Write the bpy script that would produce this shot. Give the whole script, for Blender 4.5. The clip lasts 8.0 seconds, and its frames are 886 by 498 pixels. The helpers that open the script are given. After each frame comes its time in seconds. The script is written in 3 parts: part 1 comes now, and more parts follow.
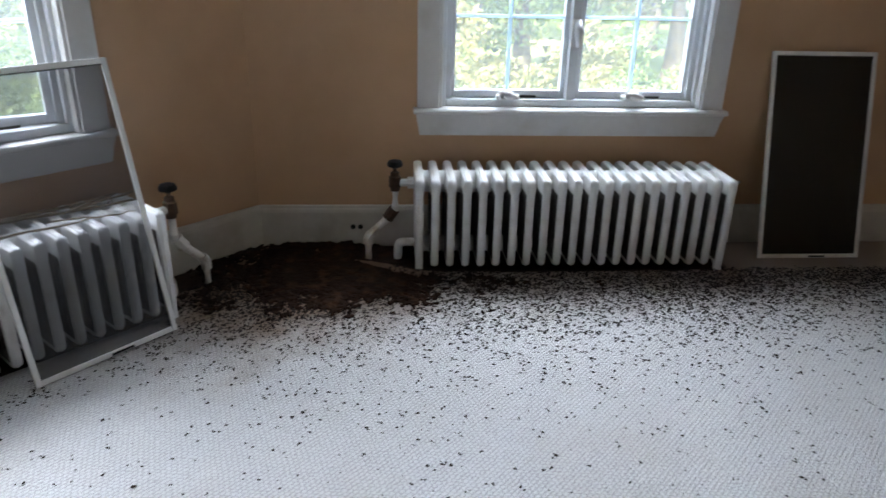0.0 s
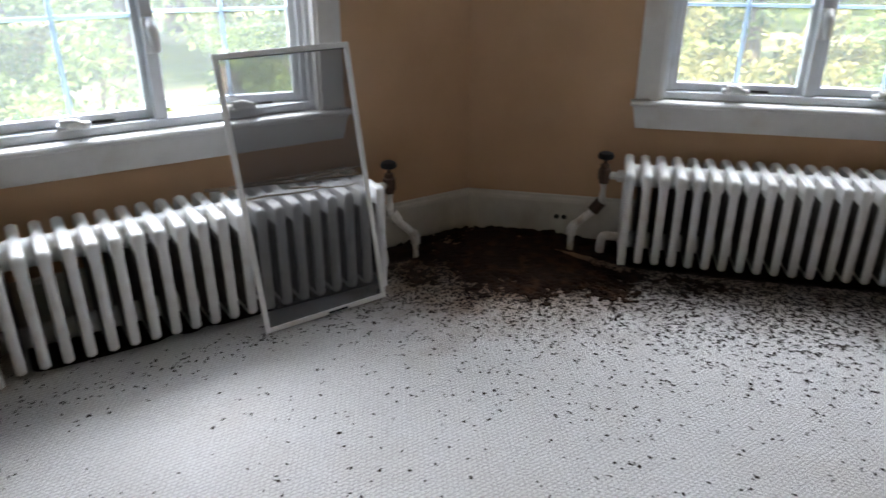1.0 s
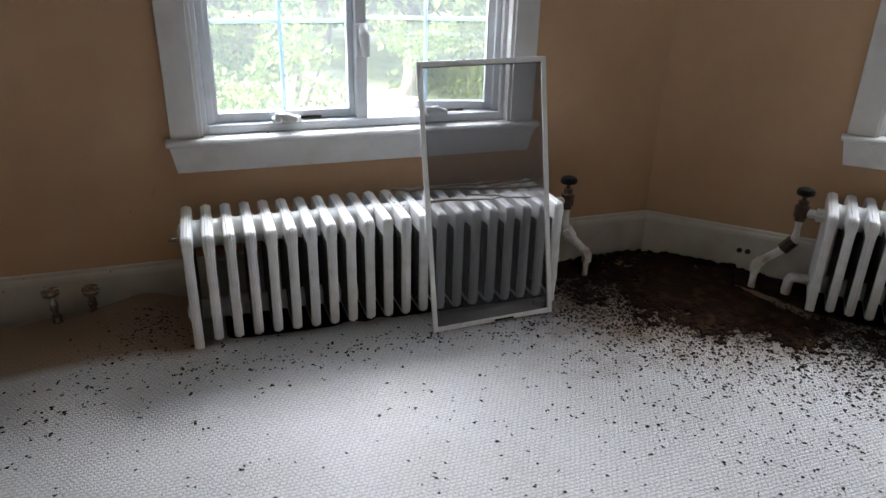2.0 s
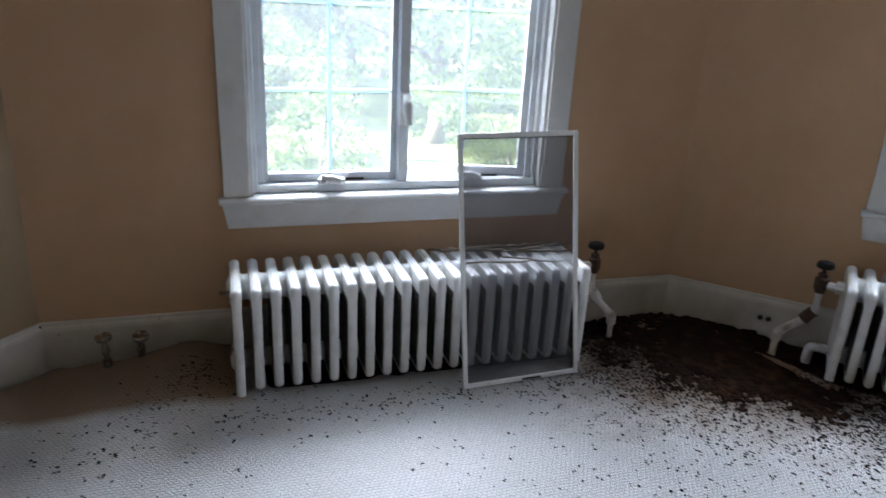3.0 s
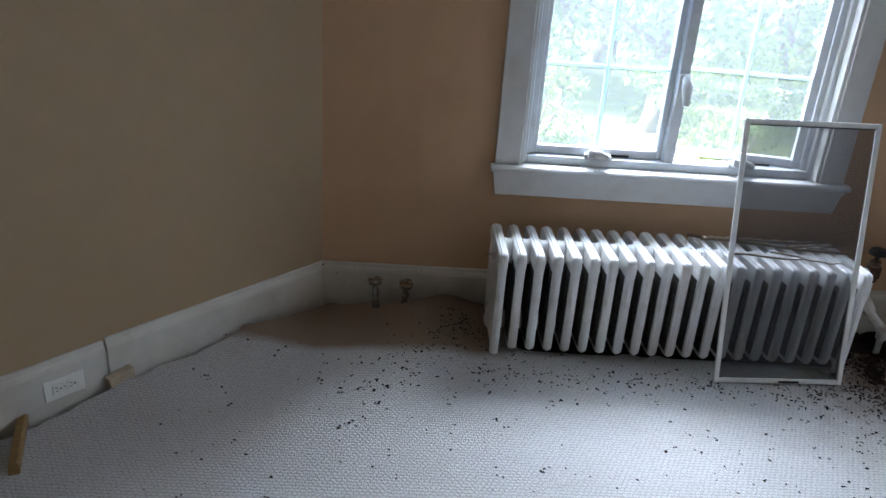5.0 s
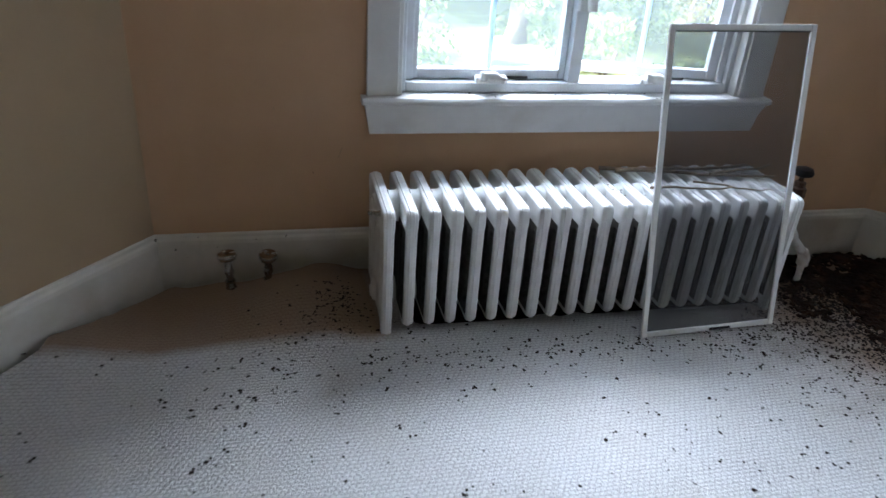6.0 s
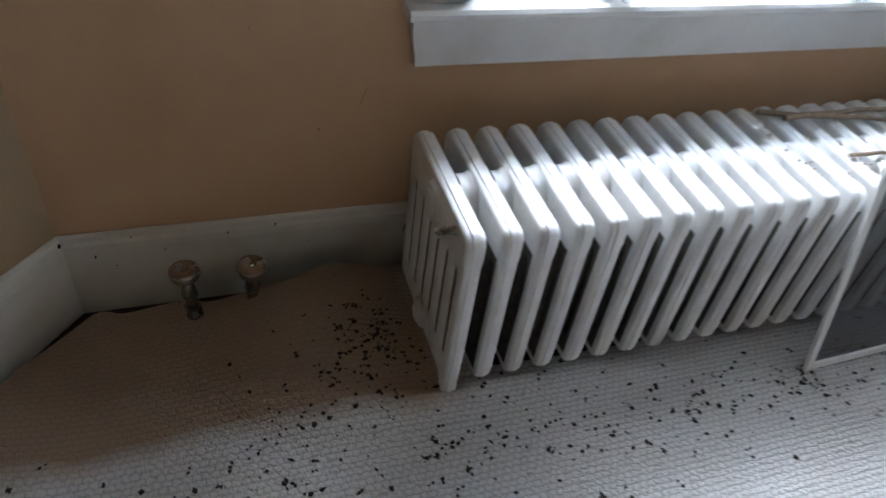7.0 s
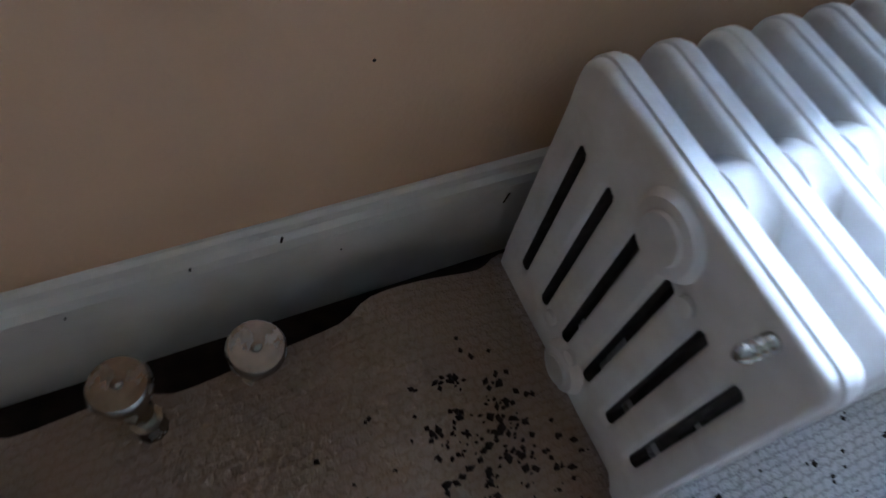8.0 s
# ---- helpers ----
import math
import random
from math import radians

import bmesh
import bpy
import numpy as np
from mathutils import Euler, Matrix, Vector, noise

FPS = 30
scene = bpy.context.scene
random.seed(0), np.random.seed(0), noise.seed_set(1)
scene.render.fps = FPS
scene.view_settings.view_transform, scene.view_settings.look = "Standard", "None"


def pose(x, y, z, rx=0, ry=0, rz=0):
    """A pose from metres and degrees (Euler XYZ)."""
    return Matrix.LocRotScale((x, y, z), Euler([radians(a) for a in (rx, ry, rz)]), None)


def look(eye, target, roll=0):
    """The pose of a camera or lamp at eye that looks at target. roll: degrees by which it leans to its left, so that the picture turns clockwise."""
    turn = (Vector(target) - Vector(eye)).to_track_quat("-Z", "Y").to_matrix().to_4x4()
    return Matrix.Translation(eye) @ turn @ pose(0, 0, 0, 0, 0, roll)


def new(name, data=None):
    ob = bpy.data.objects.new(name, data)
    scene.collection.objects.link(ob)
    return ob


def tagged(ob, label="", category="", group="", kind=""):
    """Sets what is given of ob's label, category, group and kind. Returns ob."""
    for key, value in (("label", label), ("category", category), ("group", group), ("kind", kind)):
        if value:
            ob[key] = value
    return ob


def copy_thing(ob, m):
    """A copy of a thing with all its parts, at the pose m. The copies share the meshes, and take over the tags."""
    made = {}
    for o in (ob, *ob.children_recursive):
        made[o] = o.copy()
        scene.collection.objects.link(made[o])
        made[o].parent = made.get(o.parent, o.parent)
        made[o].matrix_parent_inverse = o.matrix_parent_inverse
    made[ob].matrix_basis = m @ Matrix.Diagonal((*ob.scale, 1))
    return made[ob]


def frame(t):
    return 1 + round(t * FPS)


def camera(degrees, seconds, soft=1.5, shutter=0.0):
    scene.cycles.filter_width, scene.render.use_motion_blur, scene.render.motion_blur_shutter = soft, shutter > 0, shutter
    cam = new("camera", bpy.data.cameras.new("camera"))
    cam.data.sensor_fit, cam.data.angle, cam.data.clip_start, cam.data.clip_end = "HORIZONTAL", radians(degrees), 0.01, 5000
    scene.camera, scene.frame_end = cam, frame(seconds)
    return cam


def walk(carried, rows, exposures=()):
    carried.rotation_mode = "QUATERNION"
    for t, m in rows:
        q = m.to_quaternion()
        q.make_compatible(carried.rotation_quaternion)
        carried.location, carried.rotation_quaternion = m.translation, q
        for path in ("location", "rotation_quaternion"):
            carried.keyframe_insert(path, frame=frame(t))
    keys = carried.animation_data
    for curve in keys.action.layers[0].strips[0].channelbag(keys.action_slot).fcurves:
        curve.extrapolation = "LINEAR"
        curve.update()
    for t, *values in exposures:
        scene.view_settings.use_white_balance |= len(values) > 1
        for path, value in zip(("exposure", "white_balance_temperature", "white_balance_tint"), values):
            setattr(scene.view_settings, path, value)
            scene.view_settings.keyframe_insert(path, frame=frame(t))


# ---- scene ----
cam = camera(65.2, 8.0, soft=1.5, shutter=0.3)
PATH = [
    (0, (-0.105, 0.02, 1.298), (-1.286, 1.439, 0.53), 1.3),
    (0.5, (-0.128, -0.001, 1.293), (-1.468, 1.247, 0.489), 0.6),
    (1, (-0.113, -0.024, 1.291), (-1.651, 0.976, 0.494), 0.1),
    (1.5, (-0.126, -0.058, 1.287), (-1.816, 0.63, 0.468), 0.7),
    (1.7, (-0.143, -0.076, 1.291), (-1.866, 0.547, 0.488), 0.5),
    (2.8, (-0.098, -0.179, 1.42), (-1.856, 0.453, 0.707), 3.5),
    (3, (-0.074, -0.206, 1.426), (-1.865, 0.376, 0.754), 2.9),
    (3.5, (-0.063, -0.25, 1.408), (-1.915, 0.037, 0.709), 1.8),
    (4, (-0.061, -0.375, 1.406), (-1.936, -0.246, 0.722), 2.9),
    (4.2, (-0.042, -0.423, 1.419), (-1.921, -0.32, 0.743), 3.1),
    (5.3, (-0.073, -0.522, 1.378), (-1.913, -0.436, 0.603), 4.8),
    (5.5, (-0.128, -0.49, 1.374), (-1.952, -0.344, 0.568), 4.6),
    (6, (-0.604, -0.486, 1.283), (-2.323, -0.057, 0.354), 4.0),
    (6.5, (-1.128, -0.49, 1.243), (-2.744, 0.028, 0.184), 7.1),
    (7, (-1.62, -0.59, 1.184), (-2.997, -0.018, -0.149), 8.5),
    (7.5, (-2.103, -0.617, 1.064), (-3.163, -0.062, -0.539), 12.5),
    (8, (-2.403, -0.592, 0.843), (-3.24, 0.063, -0.851), 16.5),
]
POWER_A, POWER_B = 64, 50
EXPOSURES = [(0.0, 3.1, 6800, 12), (0.5, 3.02, 7000, 13), (1.0, 2.9, 7300, 14), (1.5, 2.9, 7400, 15), (3.0, 3.0, 6600, 13), (4.0, 3.05, 6400, 11), (6.0, 3.12, 6400, 11), (7.0, 3.3, 6750, 12), (7.5, 3.66, 6550, 12), (8.0, 3.86, 5450, 12)]
walk(cam, [(t, look(eye, target, roll)) for t, eye, target, roll in PATH], EXPOSURES)

# ---- light ----
world = bpy.data.worlds.new("sky")
scene.world = world
world.use_nodes = True
wn = world.node_tree.nodes
sky = wn.new("ShaderNodeTexSky")
sky.sky_type, sky.sun_disc = "NISHITA", False
sky.sun_elevation, sky.sun_rotation = radians(42), radians(183)
wn["Background"].inputs["Strength"].default_value = 0.15
world.node_tree.links.new(sky.outputs["Color"], wn["Background"].inputs["Color"])

sun = new("sun", bpy.data.lights.new("sun", "SUN"))
sun.data.energy, sun.data.angle, sun.data.color = 5.0, radians(4), (1.0, 0.95, 0.86)
sun.matrix_world = look((0.5, -9, 8.4), (0, 0, 0))


def sky_lamp(m, width, height, power):
    """The sky's light before a window, above what can be seen through it."""
    lamp = new("window_light", bpy.data.lights.new("window_light", "AREA"))
    lamp.data.shape, lamp.data.size, lamp.data.size_y = "RECTANGLE", width, height
    lamp.data.energy, lamp.data.color = power, (0.76, 0.86, 1.0)
    lamp.matrix_world = m
    return lamp


# ---- plan ----
CORNER_A = (-2.82, -0.93)          # where the southwest and west walls meet
CORNER_B = (-2.82, 1.884)          # where the west and northwest walls meet
B_TURN, C_TURN = 44.0, -39.3
CEILING = 2.6
WALL_A = pose(CORNER_A[0], CORNER_A[1], 0, 0, 0, 90)
WALL_B = pose(CORNER_B[0], CORNER_B[1], 0, 0, 0, B_TURN)
B_LEN, C_LEN = 3.35, 2.95
B_END = WALL_B @ Vector((B_LEN, 0, 0))
C_END = Vector((CORNER_A[0] + C_LEN * math.cos(radians(C_TURN)), CORNER_A[1] + C_LEN * math.sin(radians(C_TURN)), 0))
WALL_C = pose(C_END.x, C_END.y, 0, 0, 0, C_TURN + 180)
EAST = 3.0
WIN_A, WIN_B = 1.43, 1.487         # window middles along their walls
sky_lamp(WALL_A @ look((WIN_A, 1.65, 2.55), (WIN_A, -0.9, 0.5)), 2.4, 1.1, POWER_A)
sky_lamp(WALL_B @ look((WIN_B + 0.5, 1.35, 2.55), (WIN_B + 0.1, -0.9, 0.5)), 3.1, 1.4, POWER_B)


# ---- materials ----
def material(name, color, rough=0.6, metal=0.0, grain=0.0, grain_scale=60.0, bump=0.0, bump_scale=200.0, stain=None, stain_scale=3.0, stain_amount=0.3, coat=0.0, gloss=0.5):
    """Base colour with fine grain, broad stains and a fine relief, in object space."""
    mat = bpy.data.materials.new(name)
    mat.use_nodes = True
    nt = mat.node_tree
    n, l = nt.nodes, nt.links
    b = n["Principled BSDF"]
    b.inputs["Roughness"].default_value, b.inputs["Metallic"].default_value = rough, metal
    b.inputs["Coat Weight"].default_value, b.inputs["Specular IOR Level"].default_value = coat, gloss
    where = n.new("ShaderNodeTexCoord").outputs["Object"]

    def noise_at(scale, detail=6.0):
        t = n.new("ShaderNodeTexNoise")
        t.inputs["Scale"].default_value, t.inputs["Detail"].default_value = scale, detail
        l.new(where, t.inputs["Vector"])
        return t.outputs["Fac"]

    def ramp(fac, a, c):
        r = n.new("ShaderNodeMapRange")
        r.inputs["From Min"].default_value, r.inputs["From Max"].default_value = a, c
        l.new(fac, r.inputs["Value"])
        return r.outputs["Result"]

    def mix(fac, a, c, kind="MIX"):
        m = n.new("ShaderNodeMix")
        m.data_type, m.blend_type = "RGBA", kind
        for value, socket in ((fac, m.inputs["Factor"]), (a, m.inputs["A"]), (c, m.inputs["B"])):
            if isinstance(value, (int, float, tuple)):
                socket.default_value = value if not isinstance(value, tuple) else (*value, 1.0)
            else:
                l.new(value, socket)
        return m.outputs["Result"]

    out = color
    dark = tuple(c * (1 - grain) for c in color)
    out = mix(ramp(noise_at(grain_scale), 0.3, 0.7), dark, color)
    if stain:
        k = n.new("ShaderNodeMath")
        k.operation = "MULTIPLY"
        k.inputs[1].default_value = stain_amount
        l.new(ramp(noise_at(stain_scale), 0.5, 0.72), k.inputs[0])
        out = mix(k.outputs[0], out, stain)
    l.new(out, b.inputs["Base Color"])
    r = n.new("ShaderNodeMapRange")
    r.inputs["To Min"].default_value, r.inputs["To Max"].default_value = rough * 0.85, min(1.0, rough * 1.15)
    l.new(noise_at(grain_scale * 0.3), r.inputs["Value"])
    l.new(r.outputs["Result"], b.inputs["Roughness"])
    if bump:
        h = n.new("ShaderNodeBump")
        h.inputs["Strength"].default_value, h.inputs["Distance"].default_value = bump, 0.002
        l.new(noise_at(bump_scale, 3.0), h.inputs["Height"])
        l.new(h.outputs["Normal"], b.inputs["Normal"])
    return mat


PAINT = material("tan_wall_paint", (0.585, 0.374, 0.226), 0.75, grain=0.05, grain_scale=9, bump=0.25, bump_scale=140, stain=(0.4, 0.235, 0.11), stain_scale=1.4, stain_amount=0.35)
# a tan darker than the paint of the other walls
PAINT_DARKER = material("darker_tan_wall_paint", (0.385, 0.275, 0.165), 0.75, grain=0.05, grain_scale=9, bump=0.25, bump_scale=140, stain=(0.33, 0.24, 0.14), stain_scale=1.2, stain_amount=0.3)
CEILING_PAINT = material("ceiling_paint", (0.8, 0.78, 0.74), 0.85, grain=0.04, bump=0.2)
TRIM = material("white_trim_paint", (0.7, 0.7, 0.69), 0.42, grain=0.05, grain_scale=25, bump=0.12, bump_scale=60, stain=(0.45, 0.41, 0.34), stain_scale=7, stain_amount=0.35)
BASE_PAINT = material("baseboard_paint", (0.62, 0.59, 0.53), 0.5, grain=0.08, grain_scale=18, bump=0.15, bump_scale=50, stain=(0.36, 0.31, 0.23), stain_scale=5, stain_amount=0.45)
VINYL = material("sash_paint", (0.72, 0.75, 0.78), 0.4, grain=0.05, grain_scale=30, stain=(0.4, 0.38, 0.34), stain_scale=9, stain_amount=0.3)
IRON = material("radiator_paint", (0.76, 0.76, 0.755), 0.38, grain=0.06, grain_scale=40, bump=0.3, bump_scale=90, stain=(0.42, 0.36, 0.28), stain_scale=14, stain_amount=0.35, coat=0.15)
# dark colour that stands for the shade between sections and in the slots
IRON_SHADE = material("iron_gap_shade", (0.11, 0.1, 0.092), 0.8, grain=0.4, grain_scale=50, bump=0.4, bump_scale=90, stain=(0.06, 0.05, 0.04), stain_scale=16, stain_amount=0.5, gloss=0.2)
PIPE = material("pipe_paint", (0.74, 0.72, 0.68), 0.45, grain=0.1, grain_scale=40, bump=0.3, bump_scale=90, stain=(0.3, 0.2, 0.12), stain_scale=20, stain_amount=0.7)
RUST = material("rusty_brass", (0.1, 0.055, 0.032), 0.65, 0.4, grain=0.5, grain_scale=60, bump=0.5, bump_scale=150)
BLACK = material("black_handle", (0.012, 0.011, 0.011), 0.6, gloss=0.15, grain=0.3)
CHROME = material("dull_chrome", (0.46, 0.45, 0.42), 0.27, 1.0, grain=0.25, grain_scale=80, stain=(0.25, 0.2, 0.14), stain_scale=60, stain_amount=0.6)
ALU = material("white_aluminium", (0.72, 0.72, 0.7), 0.4, grain=0.06, grain_scale=50, stain=(0.4, 0.37, 0.32), stain_scale=15, stain_amount=0.3)
DARK_FLOOR = material("old_floorboards", (0.04, 0.025, 0.016), 0.8, gloss=0.1, grain=0.5, grain_scale=30, bump=0.5, bump_scale=60)
SOIL = material("dark_debris_soil", (0.026, 0.013, 0.008), 0.95, grain=0.6, grain_scale=120, bump=1.0, bump_scale=260, stain=(0.07, 0.035, 0.018), stain_scale=18, stain_amount=0.6, gloss=0.08)
SPECK = material("dark_specks", (0.028, 0.017, 0.012), 0.7, grain=0.5, grain_scale=90, gloss=0.2)
STICK = material("dry_stick", (0.3, 0.22, 0.15), 0.8, grain=0.4, grain_scale=90, bump=0.4)
WOOD = material("raw_wood", (0.5, 0.41, 0.29), 0.7, grain=0.25, grain_scale=50, bump=0.3)
OCHRE = material("ochre_wood", (0.32, 0.19, 0.07), 0.55, grain=0.35, grain_scale=45, bump=0.3)
SLOT = material("dark_slot", (0.02, 0.018, 0.016), 0.7)
PLATE = material("outlet_plastic", (0.78, 0.77, 0.72), 0.35, grain=0.04)
LAWN = material("lawn", (0.2, 0.25, 0.07), 0.9, grain=0.4, grain_scale=3, stain=(0.5, 0.48, 0.36), stain_scale=0.15, stain_amount=0.9)
BARK = material("bark", (0.13, 0.1, 0.075), 0.9, grain=0.5, grain_scale=12, bump=0.8, bump_scale=20)


def leaf_material(name, a, c):
    mat = bpy.data.materials.new(name)
    mat.use_nodes = True
    n, l = mat.node_tree.nodes, mat.node_tree.links
    r = n.new("ShaderNodeValToRGB")
    r.color_ramp.elements[0].color, r.color_ramp.elements[1].color = (*a, 1), (*c, 1)
    l.new(n.new("ShaderNodeNewGeometry").outputs["Random Per Island"], r.inputs["Fac"])
    l.new(r.outputs["Color"], n["Principled BSDF"].inputs["Base Color"])
    n["Principled BSDF"].inputs["Roughness"].default_value = 0.55
    t = n.new("ShaderNodeBsdfTranslucent")
    l.new(r.outputs["Color"], t.inputs["Color"])
    m = n.new("ShaderNodeMixShader")
    m.inputs["Fac"].default_value = 0.45
    l.new(n["Principled BSDF"].outputs["BSDF"], m.inputs[1])
    l.new(t.outputs["BSDF"], m.inputs[2])
    l.new(m.outputs["Shader"], n["Material Output"].inputs["Surface"])
    return mat


LEAF_GREEN = leaf_material("green_leaves", (0.06, 0.12, 0.03), (0.2, 0.27, 0.08))
LEAF_YELLOW = leaf_material("turning_leaves", (0.12, 0.15, 0.06), (0.3, 0.26, 0.09))


def mixed(name, first, second, fac):
    mat = bpy.data.materials.new(name)
    mat.use_nodes = True
    n, l = mat.node_tree.nodes, mat.node_tree.links
    n.remove(n["Principled BSDF"])
    m = n.new("ShaderNodeMixShader")
    for k, (kind, color, rough) in enumerate((first, second)):
        s = n.new(kind)
        s.inputs["Color"].default_value = (*color, 1)
        if rough is not None:
            s.inputs["Roughness"].default_value = rough
        l.new(s.outputs["BSDF"], m.inputs[k + 1])
    if fac is None:
        f = n.new("ShaderNodeFresnel")
        f.inputs["IOR"].default_value = 1.45
        l.new(f.outputs["Fac"], m.inputs["Fac"])
    else:
        m.inputs["Fac"].default_value = fac
    l.new(m.outputs["Shader"], n["Material Output"].inputs["Surface"])
    return mat


GLASS = mixed("window_glass", ("ShaderNodeBsdfTransparent", (0.93, 0.96, 0.97), None), ("ShaderNodeBsdfGlossy", (0.9, 0.95, 1.0), 0.02), None)
# pale veil added over the glass to imitate the glare from outside
VEIL = mixed("glare_veil", ("ShaderNodeBsdfTransparent", (1, 1, 1), None), ("ShaderNodeBsdfTranslucent", (0.9, 0.93, 0.97), None), 0.052)
# bluish and translucent so that the bars glow, the window's bloom put into them
GRILLE = mixed("glowing_grille", ("ShaderNodeBsdfDiffuse", (0.75, 0.8, 0.86), None), ("ShaderNodeBsdfTranslucent", (0.7, 0.82, 0.95), None), 0.55)
MESH = mixed("insect_screen_mesh", ("ShaderNodeBsdfTransparent", (1, 1, 1), None), ("ShaderNodeBsdfDiffuse", (0.075, 0.075, 0.08), None), 0.38)
# denser and browner than the first screen's mesh
MESH_DENSE = mixed("dense_screen_mesh", ("ShaderNodeBsdfTransparent", (1, 1, 1), None), ("ShaderNodeBsdfDiffuse", (0.05, 0.042, 0.035), None), 0.88)


def carpet_material():
    """Looped wool in rows, with grey wear and a brown stain that spread from the damp corner."""
    mat = bpy.data.materials.new("looped_carpet")
    mat.use_nodes = True
    n, l = mat.node_tree.nodes, mat.node_tree.links
    b = n["Principled BSDF"]
    b.inputs["Roughness"].default_value = 0.95
    b.inputs["Specular IOR Level"].default_value = 0.2
    where = n.new("ShaderNodeTexCoord").outputs["Object"]

    def calc(op, a, c=None):
        m = n.new("ShaderNodeMath")
        m.operation = op
        for value, socket in zip((a, c), m.inputs):
            if value is None:
                continue
            if isinstance(value, (int, float)):
                socket.default_value = value
            else:
                l.new(value, socket)
        return m.outputs[0]

    def noise_at(scale, detail=5.0):
        t = n.new("ShaderNodeTexNoise")
        t.inputs["Scale"].default_value, t.inputs["Detail"].default_value = scale, detail
        l.new(where, t.inputs["Vector"])
        return t.outputs["Fac"]

    warp = n.new("ShaderNodeTexNoise")
    warp.inputs["Scale"].default_value = 95
    l.new(where, warp.inputs["Vector"])
    add = n.new("ShaderNodeVectorMath")
    add.operation = "MULTIPLY_ADD"
    add.inputs[1].default_value = (0.015, 0.015, 0.0)
    l.new(warp.outputs["Color"], add.inputs[0])
    l.new(where, add.inputs[2])
    sep = n.new("ShaderNodeSeparateXYZ")
    l.new(add.outputs[0], sep.inputs[0])
    # pillowed loops in rows, each row shifted against the last
    across = calc("DIVIDE", sep.outputs["X"], 0.0128)
    row = calc("FLOOR", across)
    pillow = calc("SUBTRACT", 1.0, calc("POWER", calc("ABSOLUTE", calc("SUBTRACT", calc("MULTIPLY", calc("FRACT", across), 2.0), 1.0)), 3.0))
    along = calc("ADD", calc("DIVIDE", sep.outputs["Y"], 0.0165), calc("MULTIPLY", row, 0.43))
    loop = calc("POWER", calc("ABSOLUTE", calc("SUBTRACT", calc("MULTIPLY", calc("FRACT", along), 2.0), 1.0)), 3.0)
    height = calc("MULTIPLY", pillow, calc("SUBTRACT", 1.0, calc("MULTIPLY", loop, 0.75)))
    height = calc("ADD", height, calc("MULTIPLY", calc("SUBTRACT", noise_at(300, 4.0), 0.5), 2.2))
    bump = n.new("ShaderNodeBump")
    bump.inputs["Strength"].default_value, bump.inputs["Distance"].default_value = 0.8, 0.004
    l.new(height, bump.inputs["Height"])
    l.new(bump.outputs["Normal"], b.inputs["Normal"])

    def mix(fac, a, c):
        m = n.new("ShaderNodeMix")
        m.data_type = "RGBA"
        for value, socket in ((fac, m.inputs["Factor"]), (a, m.inputs["A"]), (c, m.inputs["B"])):
            if isinstance(value, tuple):
                socket.default_value = (*value, 1.0)
            else:
                l.new(value, socket)
        return m.outputs["Result"]

    def ramp(fac, lo, hi, to=1.0):
        r = n.new("ShaderNodeMapRange")
        r.inputs["From Min"].default_value, r.inputs["From Max"].default_value, r.inputs["To Max"].default_value = lo, hi, to
        l.new(fac, r.inputs["Value"])
        return r.outputs["Result"]

    # colour darkens with the relief, shade of the valleys between loops painted in
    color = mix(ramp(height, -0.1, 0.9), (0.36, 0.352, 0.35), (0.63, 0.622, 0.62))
    color = mix(ramp(noise_at(2.2), 0.48, 0.75, 0.35), color, (0.42, 0.38, 0.33))
    d = n.new("ShaderNodeVectorMath")
    d.operation = "DISTANCE"
    l.new(where, d.inputs[0])
    d.inputs[1].default_value = (-2.45, 1.75, 0)
    edge = calc("ADD", d.outputs["Value"], calc("MULTIPLY", noise_at(5.0), 0.9))
    color = mix(ramp(edge, 1.34, 0.82, 0.85), color, (0.16, 0.09, 0.045))
    # brown traffic of the soil along the northwest wall
    slant = n.new("ShaderNodeVectorMath")
    slant.operation = "DOT_PRODUCT"
    l.new(where, slant.inputs[0])
    slant.inputs[1].default_value = (math.sin(radians(B_TURN)), -math.cos(radians(B_TURN)), 0)
    off = calc("SUBTRACT", slant.outputs["Value"], math.sin(radians(B_TURN)) * CORNER_B[0] - math.cos(radians(B_TURN)) * CORNER_B[1])
    off = calc("ADD", off, calc("MULTIPLY", calc("SUBTRACT", noise_at(7.0), 0.5), 0.5))
    color = mix(ramp(off, 0.88, 0.42, 0.72), color, (0.2, 0.125, 0.08))
    # brown stain along the west wall, with the radiator's straight-edged shade painted in
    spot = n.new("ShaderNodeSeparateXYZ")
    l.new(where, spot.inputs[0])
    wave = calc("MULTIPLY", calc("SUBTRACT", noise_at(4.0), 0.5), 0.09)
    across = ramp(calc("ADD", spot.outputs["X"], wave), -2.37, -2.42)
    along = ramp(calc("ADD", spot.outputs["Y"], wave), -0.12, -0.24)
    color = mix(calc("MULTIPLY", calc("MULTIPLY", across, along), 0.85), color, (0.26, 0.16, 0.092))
    l.new(color, b.inputs["Base Color"])
    return mat


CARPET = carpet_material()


# ---- mesh helpers ----
def mesh_of(name, bm, mat, smooth=False):
    me = bpy.data.meshes.new(name)
    bmesh.ops.recalc_face_normals(bm, faces=bm.faces)
    bm.to_mesh(me)
    bm.free()
    me.materials.append(mat)
    if smooth:
        me.polygons.foreach_set("use_smooth", [True] * len(me.polygons))
        me.set_sharp_from_angle(angle=radians(38))
    return me


